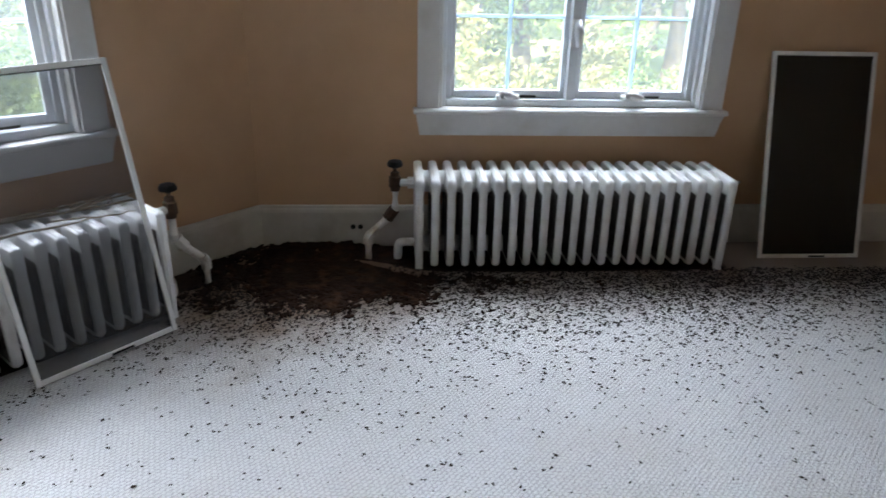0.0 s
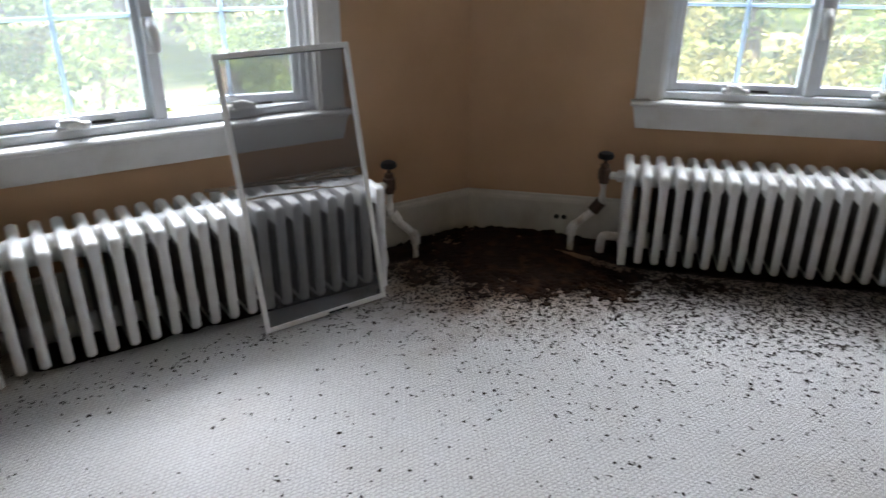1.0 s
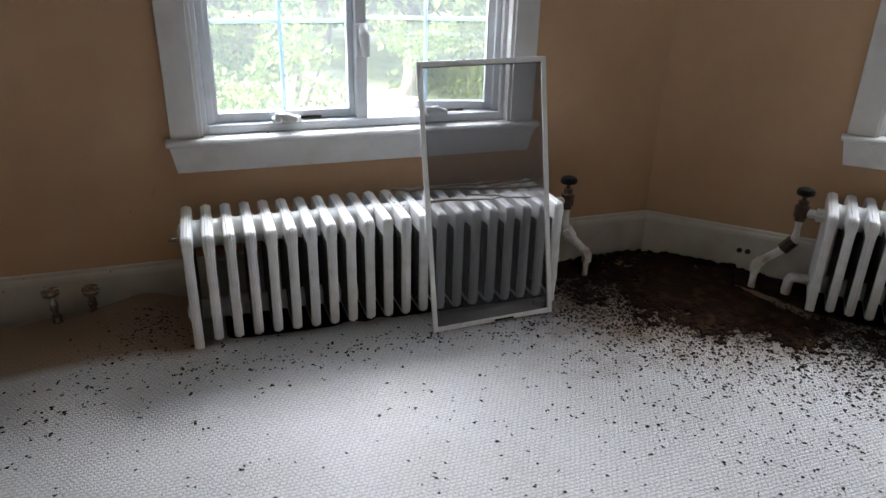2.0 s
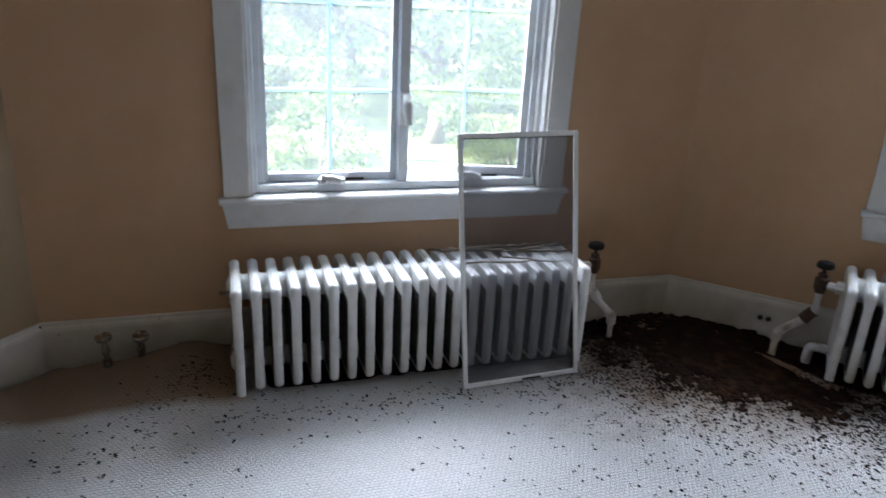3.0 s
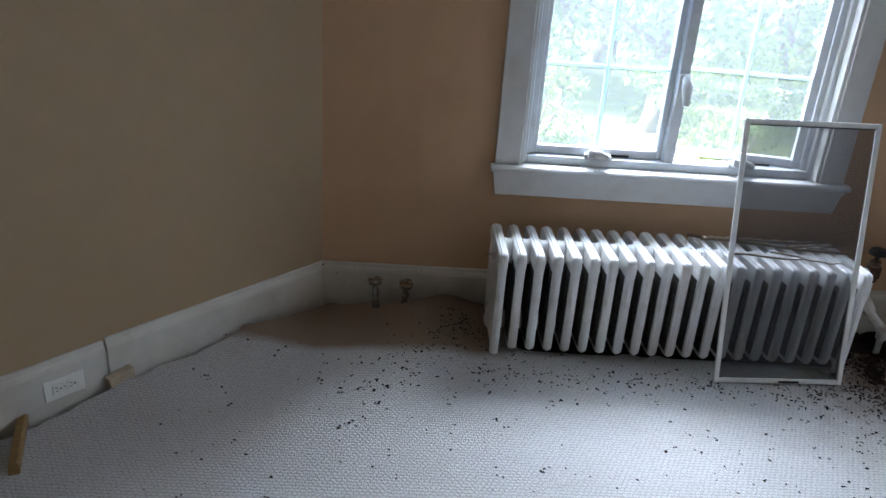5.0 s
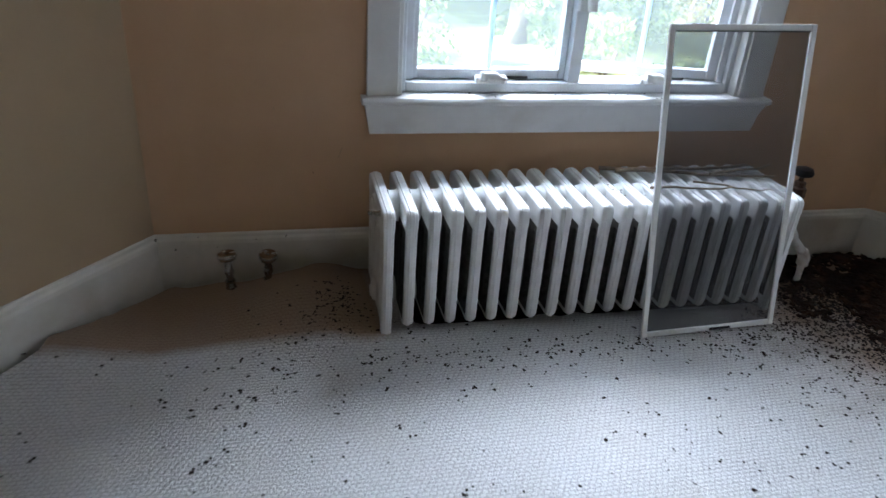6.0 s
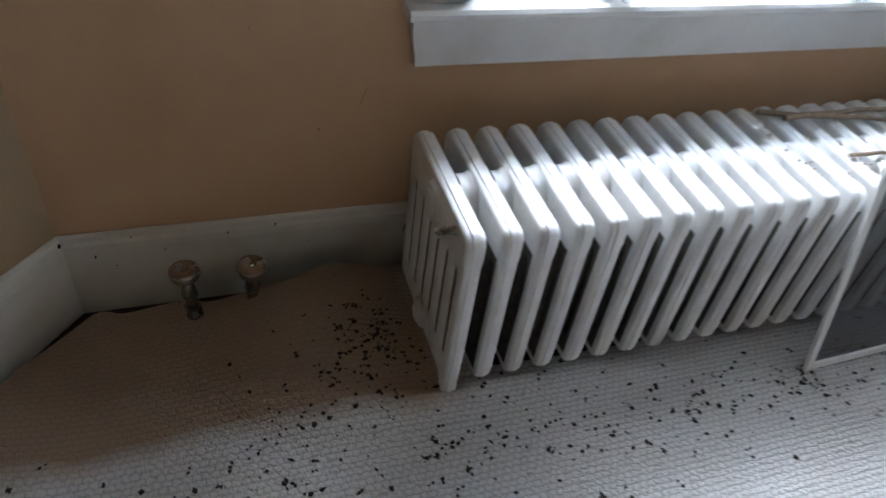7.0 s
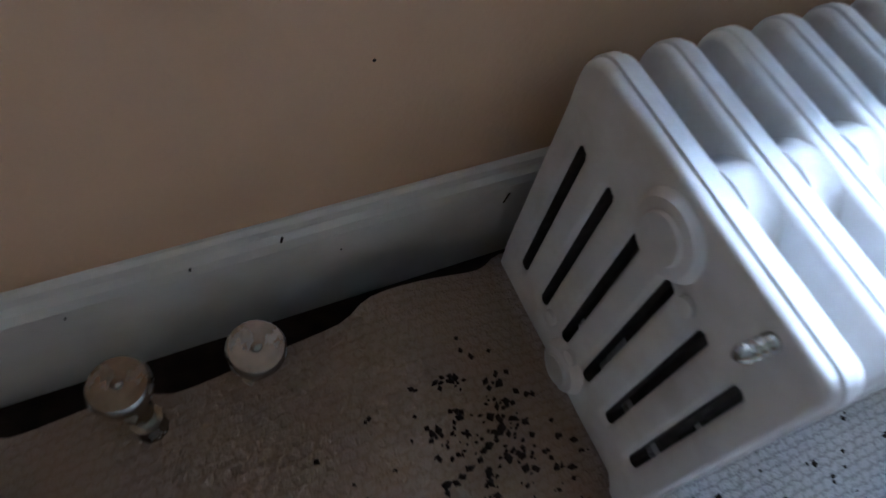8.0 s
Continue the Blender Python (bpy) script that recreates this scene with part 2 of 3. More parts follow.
def part(name, bm, mat, parent=None, label="", smooth=False, m=None):
    me = bm if isinstance(bm, bpy.types.Mesh) else mesh_of(name, bm, mat, smooth)
    ob = new(name, me)
    if m is not None:
        ob.matrix_basis = m
    if parent is not None:
        ob.parent = parent
    return tagged(ob, label)


def thing(name, m, label, category, group="", kind=""):
    ob = new(name)
    ob.empty_display_size = 0.1
    ob.matrix_basis = m
    return tagged(ob, label, category, group, kind)


def box(bm, x0, x1, y0, y1, z0, z1, bevel=0.0, seg=2, m=None):
    made = bmesh.ops.create_cube(bm, size=1.0, matrix=Matrix.LocRotScale(((x0 + x1) / 2, (y0 + y1) / 2, (z0 + z1) / 2), None, (x1 - x0, y1 - y0, z1 - z0)))
    verts = made["verts"]
    if bevel:
        edges = {e for v in verts for e in v.link_edges}
        out = bmesh.ops.bevel(bm, geom=list(edges), offset=bevel, segments=seg, affect="EDGES", profile=0.5)
        verts = list({v for f in out["faces"] for v in f.verts} | {v for v in verts if v.is_valid})
    if m is not None:
        bmesh.ops.transform(bm, matrix=m, verts=verts)
    return bm


def rod(bm, points, radius, sides=12):
    """A round bar along the points; radius is one number or one for each point."""
    points = [Vector(p) for p in points]
    radii = radius if isinstance(radius, (list, tuple)) else [radius] * len(points)
    rings = []
    for k, p in enumerate(points):
        way = (points[min(k + 1, len(points) - 1)] - points[max(k - 1, 0)]).normalized()
        turn = way.to_track_quat("Z", "Y")
        rings.append([bm.verts.new(p + turn @ Vector((radii[k] * math.cos(a), radii[k] * math.sin(a), 0))) for a in (2 * math.pi * i / sides for i in range(sides))])
    for a, c in zip(rings, rings[1:]):
        for i in range(sides):
            bm.faces.new((a[i], a[(i + 1) % sides], c[(i + 1) % sides], c[i]))
    bm.faces.new(rings[0][::-1]), bm.faces.new(rings[-1])
    return bm


def bent(points, radius, steps=5):
    """The points of a pipe with its corners rounded."""
    points = [Vector(p) for p in points]
    out = [points[0]]
    for a, p, c in zip(points, points[1:], points[2:]):
        u, w = p + (a - p).normalized() * radius, p + (c - p).normalized() * radius
        out += [u.lerp(p, t).lerp(p.lerp(w, t), t) for t in (k / steps for k in range(steps + 1))]
    return out + [points[-1]]


def extruded(bm, outline, x0, x1, cut0=0.0, cut1=0.0):
    """An outline in (y, z) drawn along x; cut0 and cut1 shift the ends by so much per metre of y, for mitred joints."""
    a = [bm.verts.new((x0 + cut0 * y, y, z)) for y, z in outline]
    c = [bm.verts.new((x1 + cut1 * y, y, z)) for y, z in outline]
    k = len(outline)
    for i in range(k):
        bm.faces.new((a[i], a[(i + 1) % k], c[(i + 1) % k], c[i]))
    bm.faces.new(a[::-1]), bm.faces.new(c)
    return bm


# ---- walls ----
THICK = 0.16


def wall(name, m, length, cut0, cut1, label, mat, opening=None):
    """A wall whose face lies at y = 0 and whose body lies behind; opening: (x0, x1, z0, z1)."""
    bm = bmesh.new()
    lo, hi = -0.05, CEILING

    def strip(x0, x1, z0, z1, c0=0.0, c1=0.0):
        extruded(bm, [(0, z0), (THICK, z0), (THICK, z1), (0, z1)], x0, x1, c0, c1)

    if opening:
        x0, x1, z0, z1 = opening
        strip(0, x0, lo, hi, cut0, 0)
        strip(x1, length, lo, hi, 0, cut1)
        strip(x0, x1, lo, z0)
        strip(x0, x1, z1, hi)
        bmesh.ops.remove_doubles(bm, verts=bm.verts, dist=0.0001)
    else:
        strip(0, length, lo, hi, cut0, cut1)
    return tagged(part(name, bm, mat, m=m), label, "wall", kind="structure")


def half(turn):
    return math.tan(radians(turn / 2))


AB, CA = 90 - B_TURN, (C_TURN + 180) - 90
WIN_HALF, WIN_LOW, WIN_TOP = 0.63, 0.66, 2.12
wall("wall_west", WALL_A, CORNER_B[1] - CORNER_A[1], -half(CA), half(AB), "tan painted plaster wall with a casement window", PAINT, (WIN_A - WIN_HALF, WIN_A + WIN_HALF, WIN_LOW, WIN_TOP))
wall("wall_northwest", WALL_B, B_LEN, -half(AB), half(B_TURN), "tan painted plaster bay wall with a casement window", PAINT, (WIN_B - WIN_HALF, WIN_B + WIN_HALF, WIN_LOW, WIN_TOP))
wall("wall_southwest", WALL_C, C_LEN, -half(-C_TURN), half(CA), "plain darker tan painted plaster wall", PAINT_DARKER)
WALL_D = pose(B_END.x, B_END.y, 0, 0, 0, 0)
wall("wall_north", WALL_D, EAST - B_END.x, -half(B_TURN), 1.0, "plain tan painted plaster wall", PAINT)
WALL_E = pose(EAST, B_END.y, 0, 0, 0, -90)
E_LEN = B_END.y - C_END.y
wall("wall_east", WALL_E, E_LEN, -1.0, 1.0, "plain tan painted plaster wall", PAINT)
WALL_F = pose(EAST, C_END.y, 0, 0, 0, 180)
wall("wall_south", WALL_F, EAST - C_END.x, -1.0, half(-C_TURN), "plain tan painted plaster wall", PAINT_DARKER)

ROOM = [CORNER_A, CORNER_B, (B_END.x, B_END.y), (EAST, B_END.y), (EAST, C_END.y), (C_END.x, C_END.y)]


def slab(name, z0, z1, grow, mat, label, category):
    bm = bmesh.new()
    cx, cy = 0.3, 0.7
    low = []
    for x, y in ROOM:
        v = Vector((x - cx, y - cy))
        v += v.normalized() * grow
        low.append(bm.verts.new((cx + v.x, cy + v.y, z0)))
    top = bmesh.ops.extrude_face_region(bm, geom=[bm.faces.new(low)])
    bmesh.ops.translate(bm, vec=(0, 0, z1 - z0), verts=[g for g in top["geom"] if isinstance(g, bmesh.types.BMVert)])
    return tagged(part(name, bm, mat), label, category, kind="structure")


slab("floor", -0.2, -0.022, 0.28, DARK_FLOOR, "dark old floorboards under the carpet", "floor")
slab("ceiling", CEILING + 0.003, CEILING + 0.15, 0.3, CEILING_PAINT, "plain white painted ceiling", "ceiling")


# ---- baseboards ----
BASE_TOP = 0.19
BASE_OUT = [(0.0, -0.02), (-0.02, -0.02), (-0.02, 0.155), (-0.017, 0.168), (-0.011, 0.176), (-0.009, 0.186), (-0.004, BASE_TOP), (0.0, BASE_TOP)]


def baseboard(m, x0, x1, cut0, cut1, label="dusty white painted wooden baseboard"):
    bm = extruded(bmesh.new(), BASE_OUT, x0, x1, cut0, cut1)
    return tagged(part("baseboard", bm, BASE_PAINT, m=m), label, "baseboard", kind="structure")


GAP = 0.97                          # the break in the southwest baseboard, measured from the corner
base_a = baseboard(WALL_A, 0, CORNER_B[1] - CORNER_A[1], -half(CA), half(AB))
base_b = baseboard(WALL_B, 0, B_LEN, -half(AB), half(B_TURN))
base_c = baseboard(WALL_C, C_LEN - GAP + 0.008, C_LEN, 0, half(CA))
baseboard(WALL_C @ pose(0, -0.003, -0.006), 0, C_LEN - GAP, -half(-C_TURN), 0, "scuffed white painted baseboard with an open joint")
baseboard(WALL_D, 0, EAST - B_END.x, -half(B_TURN), 1.0)
baseboard(WALL_F, 0, EAST - C_END.x, -1.0, half(-C_TURN))


# ---- windows ----
def window(name, m, middle, label, opened=0):
    """A pair of side-hung casements behind casing, stool and apron."""
    w = thing(name, m @ pose(middle, 0, 0), label, "window", kind="structure")
    top = 2.09

    for side in (-1, 1):
        bm = bmesh.new()
        a, c = sorted((side * 0.624, side * 0.726))
        box(bm, a, c, -0.022, -0.001, 0.668, top + 0.14, 0.003)
        a, c = sorted((side * 0.61, side * 0.626))
        box(bm, a, c, -0.012, 0.03, 0.668, top + 0.03, 0.003)
        part("casing", bm, TRIM, w)
    box(bm := bmesh.new(), -0.726, 0.726, -0.024, -0.001, top + 0.035, top + 0.139, 0.003)
    part("head_casing", bm, TRIM, w)
    # stool with a rounded nose, its horns past the casing, and a moulded apron below with ends cut back
    bm = bmesh.new()
    nose = [(0.05, 0.645), (-0.05, 0.645), (-0.057, 0.65), (-0.057, 0.66), (-0.05, 0.667), (-0.002, 0.668), (0.05, 0.668)]
    extruded(bm, nose[1:6] + [(-0.002, 0.645)], -0.743, 0.743)
    extruded(bm, [(-0.002, 0.645), (0.06, 0.645), (0.06, 0.668), (-0.002, 0.668)], -0.622, 0.622)
    part("window_sill", bm, TRIM, w)
    bm = bmesh.new()
    for z0, z1, y in ((0.54, 0.56, -0.018), (0.56, 0.607, -0.023), (0.607, 0.628, -0.03), (0.628, 0.6445, -0.04)):
        x0, x1 = 0.714 + (z0 - 0.54) * 0.18, 0.714 + (z1 - 0.54) * 0.18
        low = [bm.verts.new(p) for p in ((-x0, y, z0), (x0, y, z0), (x0, 0, z0), (-x0, 0, z0))]
        high = [bm.verts.new(p) for p in ((-x1, y, z1), (x1, y, z1), (x1, 0, z1), (-x1, 0, z1))]
        bm.faces.new(low[::-1]), bm.faces.new(high)
        for i in range(4):
            bm.faces.new((low[i], low[(i + 1) % 4], high[(i + 1) % 4], high[i]))
    part("apron", bm, TRIM, w)
    # fixed frame: jambs, sill, head, mullion
    for name_, dims in (("jamb", (-0.628, -0.592, 0.03, 0.14, 0.668, top + 0.03)), ("jamb", (0.592, 0.628, 0.03, 0.14, 0.668, top + 0.03)),
                        ("frame_sill", (-0.592, 0.592, 0.028, 0.14, 0.668, 0.702)), ("frame_head", (-0.592, 0.592, 0.03, 0.14, top - 0.002, top + 0.03)),
                        ("mullion", (-0.022, 0.022, 0.034, 0.14, 0.702, top - 0.002))):
        part(name_, box(bmesh.new(), *dims, 0.004), VINYL, w)
    for side in (-1, 1):
        for x0, x1 in ((0.566, 0.592),):
            a, c = sorted((side * x0, side * x1))
            part("stop", box(bmesh.new(), a, c, 0.05, 0.062, 0.703, top - 0.003, 0.003), VINYL, w)
    # two sashes
    for side in (-1, 1):
        x0, x1 = sorted((side * 0.024, side * 0.59))
        sash = part("sash", bmesh.new(), VINYL, w)
        bm = bmesh.new()
        g0, g1 = sorted((side * 0.047, side * 0.548))
        for dims in ((x0, g0, 0.066, 0.106, 0.704, top - 0.004), (g1, x1, 0.066, 0.106, 0.704, top - 0.004), (g0, g1, 0.067, 0.105, 0.704, 0.738), (g0, g1, 0.067, 0.105, 2.05, top - 0.004)):
            box(bm, *dims, 0.004)
        sash.data = mesh_of("sash", bm, VINYL)
        if opened and side > 0:        # cranked open on its outer hinges
            sash.matrix_basis = Matrix.Translation((0.588, 0.106, 0)) @ pose(0, 0, 0, 0, 0, -opened) @ Matrix.Translation((-0.588, -0.106, 0))
        part("pane", box(bmesh.new(), g0 - 0.004, g1 + 0.004, 0.084, 0.088, 0.734, 2.054), GLASS, sash).visible_shadow = False
        part("glare_film", box(bmesh.new(), g0 - 0.003, g1 + 0.003, 0.0895, 0.0899, 0.735, 2.053), VEIL, sash, "pale veil added over the glass to imitate glare").visible_shadow = False
        mid = (g0 + g1) / 2
        part("muntin", box(bmesh.new(), mid - 0.007, mid + 0.007, 0.072, 0.1, 0.738, 2.05, 0.004), GRILLE, sash)
        for k in range(1, 4):
            z = 0.738 + 0.332 * k
            for a, c in ((g0, mid - 0.008), (mid + 0.008, g1)):
                part("muntin", box(bmesh.new(), a, c, 0.073, 0.099, z - 0.007, z + 0.007, 0.004), GRILLE, sash)
        # crank operator on the frame sill: cover, folded arm, knob, and the dark slot of the rod
        x = -0.3 if side < 0 else 0.3
        crank = part("crank_operator", box(bmesh.new(), x - 0.055, x + 0.055, 0.012, 0.05, 0.7, 0.724, 0.007, 3), TRIM, w, "white crank operator")
        bm = rod(bmesh.new(), [(x - 0.046, 0.004, 0.734), (x - 0.04, 0.002, 0.734), (x - 0.026, -0.002, 0.732), (x - 0.01, -0.004, 0.73), (x + 0.004, -0.006, 0.727), (x + 0.018, -0.008, 0.724), (x + 0.034, -0.01, 0.718), (x + 0.042, -0.01, 0.716)], [0.006, 0.013, 0.011, 0.017, 0.018, 0.011, 0.013, 0.006])
        part("crank_handle", bm, TRIM, crank, smooth=True)
        bm = rod(bmesh.new(), [(x - 0.03, 0.03, 0.715), (x - 0.034, 0.0, 0.722), (x - 0.036, -0.016, 0.726)], [0.016, 0.015, 0.011])
        part("knob", bm, TRIM, crank, smooth=True)
        part("rod_slot", box(bmesh.new(), x + 0.06, x + 0.14, 0.0605, 0.0635, 0.706, 0.716), SLOT, crank)
    # sash lock on the mullion
    lock = part("sash_lock", box(bmesh.new(), -0.024, 0.024, 0.014, 0.036, 0.94, 1.066, 0.008, 3), TRIM, w, "white lever sash lock")
    bm = rod(bmesh.new(), bent([(0.004, 0.022, 1.05), (0.002, -0.01, 1.035), (0.01, -0.014, 0.948)], 0.02), [0.017] * 4 + [0.021] * 3 + [0.014])
    part("lever", bm, TRIM, lock, smooth=True)
    return w


window("window_1", WALL_A, WIN_A, "white casement window with one sash cranked open, over a radiator", 14)
window("window_2", WALL_B, WIN_B, "closed white two-sash casement window with muntins over a radiator")


# ---- radiators ----
DEEP, TALL = 0.354, 0.433
PITCH = 0.069
HALF = 0.0192
SLOTS = [0.043 + 0.0533 * k for k in range(6)]


def section_mesh(leg, painted=0):
    """One cast section, front at y = 0: a thick plate with six slots between its flutes and a ridge along its edge.
    painted: the side (1 or -1) whose face is left out of the dark shade.
    """
    bm = bmesh.new()

    def arc(cy, cz, r, a0, a1, k=6):
        return [(cy + r * math.cos(radians(a0 + (a1 - a0) * i / k)), cz + r * math.sin(radians(a0 + (a1 - a0) * i / k))) for i in range(k + 1)]

    edge = arc(DEEP - 0.032, TALL - 0.032, 0.032, 0, 90) + arc(0.024, TALL - 0.024, 0.024, 90, 180)
    if leg:
        edge += [(0.0, 0.1), (0.004, 0.03), (0.003, -0.004), (0.034, -0.004), (0.036, 0.02), (0.05, 0.034)]
        edge += [(DEEP - 0.05, 0.034), (DEEP - 0.036, 0.02), (DEEP - 0.034, -0.004), (DEEP - 0.003, -0.004), (DEEP - 0.004, 0.03), (DEEP, 0.1)]
    else:
        edge += [(0.0, 0.07), (0.003, 0.046), (0.011, 0.034), (0.03, 0.03), (DEEP - 0.03, 0.03), (DEEP - 0.011, 0.034), (DEEP - 0.003, 0.046), (DEEP, 0.07)]

    def inset(loop, by):
        out, k = [], len(loop)
        for i in range(k):
            p, a, c = Vector(loop[i]), Vector(loop[i - 1]), Vector(loop[(i + 1) % k])
            u, w = (p - a).normalized(), (c - p).normalized()
            n1, n2 = Vector((-u.y, u.x)), Vector((-w.y, w.x))
            v = n1 + n2
            v = v.normalized() / max(0.6, v.normalized().dot(n1)) if v.length > 1e-6 else n1
            out.append(tuple(p + v * by))
        return out

    def skin(loop, layers):
        rings = [[bm.verts.new((x, y, z)) for y, z in inset(loop, by)] for x, by in layers]
        for a, c in zip(rings, rings[1:]):
            for i in range(len(loop)):
                bm.faces.new((a[i], a[(i + 1) % len(loop)], c[(i + 1) % len(loop)], c[i]))
        return rings[0], rings[-1]

    h = HALF
    ends = [skin(edge, [(-h, 0.0085), (-h * 0.93, 0.0042), (-h * 0.75, 0.0016), (-h * 0.42, 0.0012), (-h * 0.34, -0.0018), (h * 0.34, -0.0018), (h * 0.42, 0.0012), (h * 0.75, 0.0016), (h * 0.93, 0.0042), (h, 0.0085)])]
    for y in SLOTS:
        slot = arc(y, 0.328, 0.0075, 0, 180, 4) + arc(y, 0.1, 0.0075, 180, 360, 4)
        ends.append(skin(slot, [(-h, -0.0075), (-h * 0.9, -0.0035), (-h * 0.65, 0.0), (h * 0.65, 0.0), (h * 0.9, -0.0035), (h, -0.0075)]))
    for side in (0, 1):
        rim = [e for pair in ends for i in range(len(pair[side])) for e in [bm.edges.get((pair[side][i], pair[side][(i + 1) % len(pair[side])]))]]
        bmesh.ops.triangle_fill(bm, use_beauty=True, edges=rim)
    for co, no in (((0, 0, 0.38), (0, 0, 1)), ((0, 0, 0.362), (0, 0, 1)), ((0, 0, 0.05), (0, 0, 1)), ((0, 0.02, 0), (0, 1, 0)), ((0, DEEP - 0.02, 0), (0, 1, 0))):
        bmesh.ops.bisect_plane(bm, geom=bm.verts[:] + bm.edges[:] + bm.faces[:], dist=1e-5, plane_co=co, plane_no=no)
    for v in bm.verts:             # the flutes are slimmer than the head
        t = min(1.0, max(0.0, (0.38 - v.co.z) / 0.02))
        v.co.x *= 1.0 - 0.12 * t
    me = mesh_of("section", bm, IRON, True)
    me.materials.append(IRON_SHADE)
    for p in me.polygons:          # shade between the sections and in the slots, put in as dark faces
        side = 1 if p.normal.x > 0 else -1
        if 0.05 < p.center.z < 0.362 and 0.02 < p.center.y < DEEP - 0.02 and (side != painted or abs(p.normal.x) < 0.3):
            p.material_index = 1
    return me


def hub_mesh():
    bm = bmesh.new()
    rod(bm, [(0, 0, 0), (0.006, 0, 0), (PITCH - 2 * HALF - 0.006, 0, 0), (PITCH - 2 * HALF, 0, 0)], [0.047, 0.043, 0.043, 0.047], 20)
    return mesh_of("hub", bm, IRON, True)


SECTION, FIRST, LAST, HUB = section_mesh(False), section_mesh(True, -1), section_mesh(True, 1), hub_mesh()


def radiator(m, count, label, valve_end):
    """valve_end: 1 where the valve stands at the far end, -1 at the near end."""
    r = thing("radiator", m, label, "radiator", "cast-iron radiators under the windows")
    for k in range(count):
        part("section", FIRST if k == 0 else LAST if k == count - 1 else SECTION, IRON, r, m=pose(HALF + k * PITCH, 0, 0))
        for z, size in ((0.38, 1.12), (0.078, 0.85)):
            if k < count - 1:
                part("hub", HUB, IRON, r, m=pose(2 * HALF + k * PITCH, DEEP / 2, z) @ Matrix.Diagonal((1, size, size, 1)))
    last = 2 * HALF + (count - 1) * PITCH
    plain = 0.0 if valve_end > 0 else last
    s = -1 if valve_end > 0 else 1
    for z, rad in ((0.378, 0.037), (0.072, 0.03)):
        bm = rod(bmesh.new(), [(plain - s * 0.004, DEEP / 2, z), (plain + s * 0.002, DEEP / 2, z), (plain + s * 0.008, DEEP / 2, z), (plain + s * 0.009, DEEP / 2, z), (plain + s * 0.013, DEEP / 2, z)], [rad * 1.25, rad * 1.15, rad, rad * 0.72, rad * 0.66], 24)
        part("hub_plug", bm, IRON, r, smooth=True)
    # bleed valve near the front of the free end, and small cast bosses
    bm = rod(bmesh.new(), [(plain + s * 0.0042 * k, 0.059, 0.408 + 0.0004 * k) for k in range(10)], [0.009, 0.009, 0.006, 0.0085, 0.006, 0.0085, 0.006, 0.0085, 0.007, 0.004], 12)
    part("bleed_valve", bm, CHROME, r, "shiny screwed bleed valve", smooth=True)
    for y, z in ((SLOTS[3] + 0.0266, 0.11), (SLOTS[2] + 0.0266, 0.105), (SLOTS[1] + 0.0266, 0.345)):
        bm = rod(bmesh.new(), [(plain + s * 0.0, y, z), (plain + s * 0.005, y, z), (plain + s * 0.007, y, z)], [0.011, 0.01, 0.006], 12)
        part("boss", bm, IRON, r, smooth=True)
    # feed: valve with black wheel, union, sloping white pipe to the floor, and the low return elbow
    e, s = (last, 1) if valve_end > 0 else (0.0, -1)
    y, x = DEEP / 2, e + s * (0.112 if valve_end > 0 else 0.086)
    valve = part("valve", rod(bmesh.new(), [(x, y, 0.335), (x, y, 0.35), (x, y, 0.352), (x, y, 0.4), (x, y, 0.405), (x, y, 0.422), (x, y, 0.425), (x, y, 0.45)], [0.021, 0.022, 0.028, 0.028, 0.02, 0.02, 0.009, 0.008], 8), RUST, r, "rusty brass radiator valve", smooth=True)
    part("nipple", rod(bmesh.new(), [(e - s * 0.01, y, 0.372), (e + s * 0.03, y, 0.372), (e + s * 0.031, y, 0.372), (x, y, 0.372)], [0.028, 0.028, 0.018, 0.018], 8), PIPE, valve, smooth=True)
    bm = bmesh.new()
    rod(bm, [(x, y, 0.44), (x, y, 0.449), (x, y, 0.46), (x, y, 0.472), (x, y, 0.478)], [0.012, 0.034, 0.036, 0.03, 0.014], 14)
    part("wheel", bm, BLACK, valve, "black valve wheel", smooth=True)
    run = bent([(x, y, 0.34), (x, y, 0.235), (x + s * 0.125, y, 0.115), (x + s * 0.125, y, -0.02)], 0.028)
    pipe = part("pipe", rod(bmesh.new(), run, 0.0165, 14), PIPE, r, "white painted iron pipe", smooth=True)
    for a, c, rad, mat in (((x + s * 0.004, y, 0.246), (x + s * 0.036, y, 0.2), 0.027, RUST if valve_end < 0 else PIPE), ((x + s * 0.108, y, 0.132), (x + s * 0.125, y, 0.108), 0.022, PIPE), ((x + s * 0.125, y, 0.112), (x + s * 0.125, y, 0.075), 0.022, PIPE)):
        part("fitting", rod(bmesh.new(), [a, c], rad, 8), mat, pipe)
    run = bent([(e - s * 0.01, y, 0.085), (e + s * 0.07, y, 0.085), (e + s * 0.075, y, 0.035), (e + s * 0.075, y, -0.02)], 0.02)
    part("return_elbow", rod(bmesh.new(), run, 0.02, 12), PIPE, r, smooth=True)
    return r


radiator(WALL_A @ pose(0.709, -0.415, 0), 21, "white painted cast-iron radiator with sticks on top", 1)
radiator(WALL_B @ pose(0.743, -0.404, 0), 21, "white painted cast-iron radiator beside a stained corner", -1)


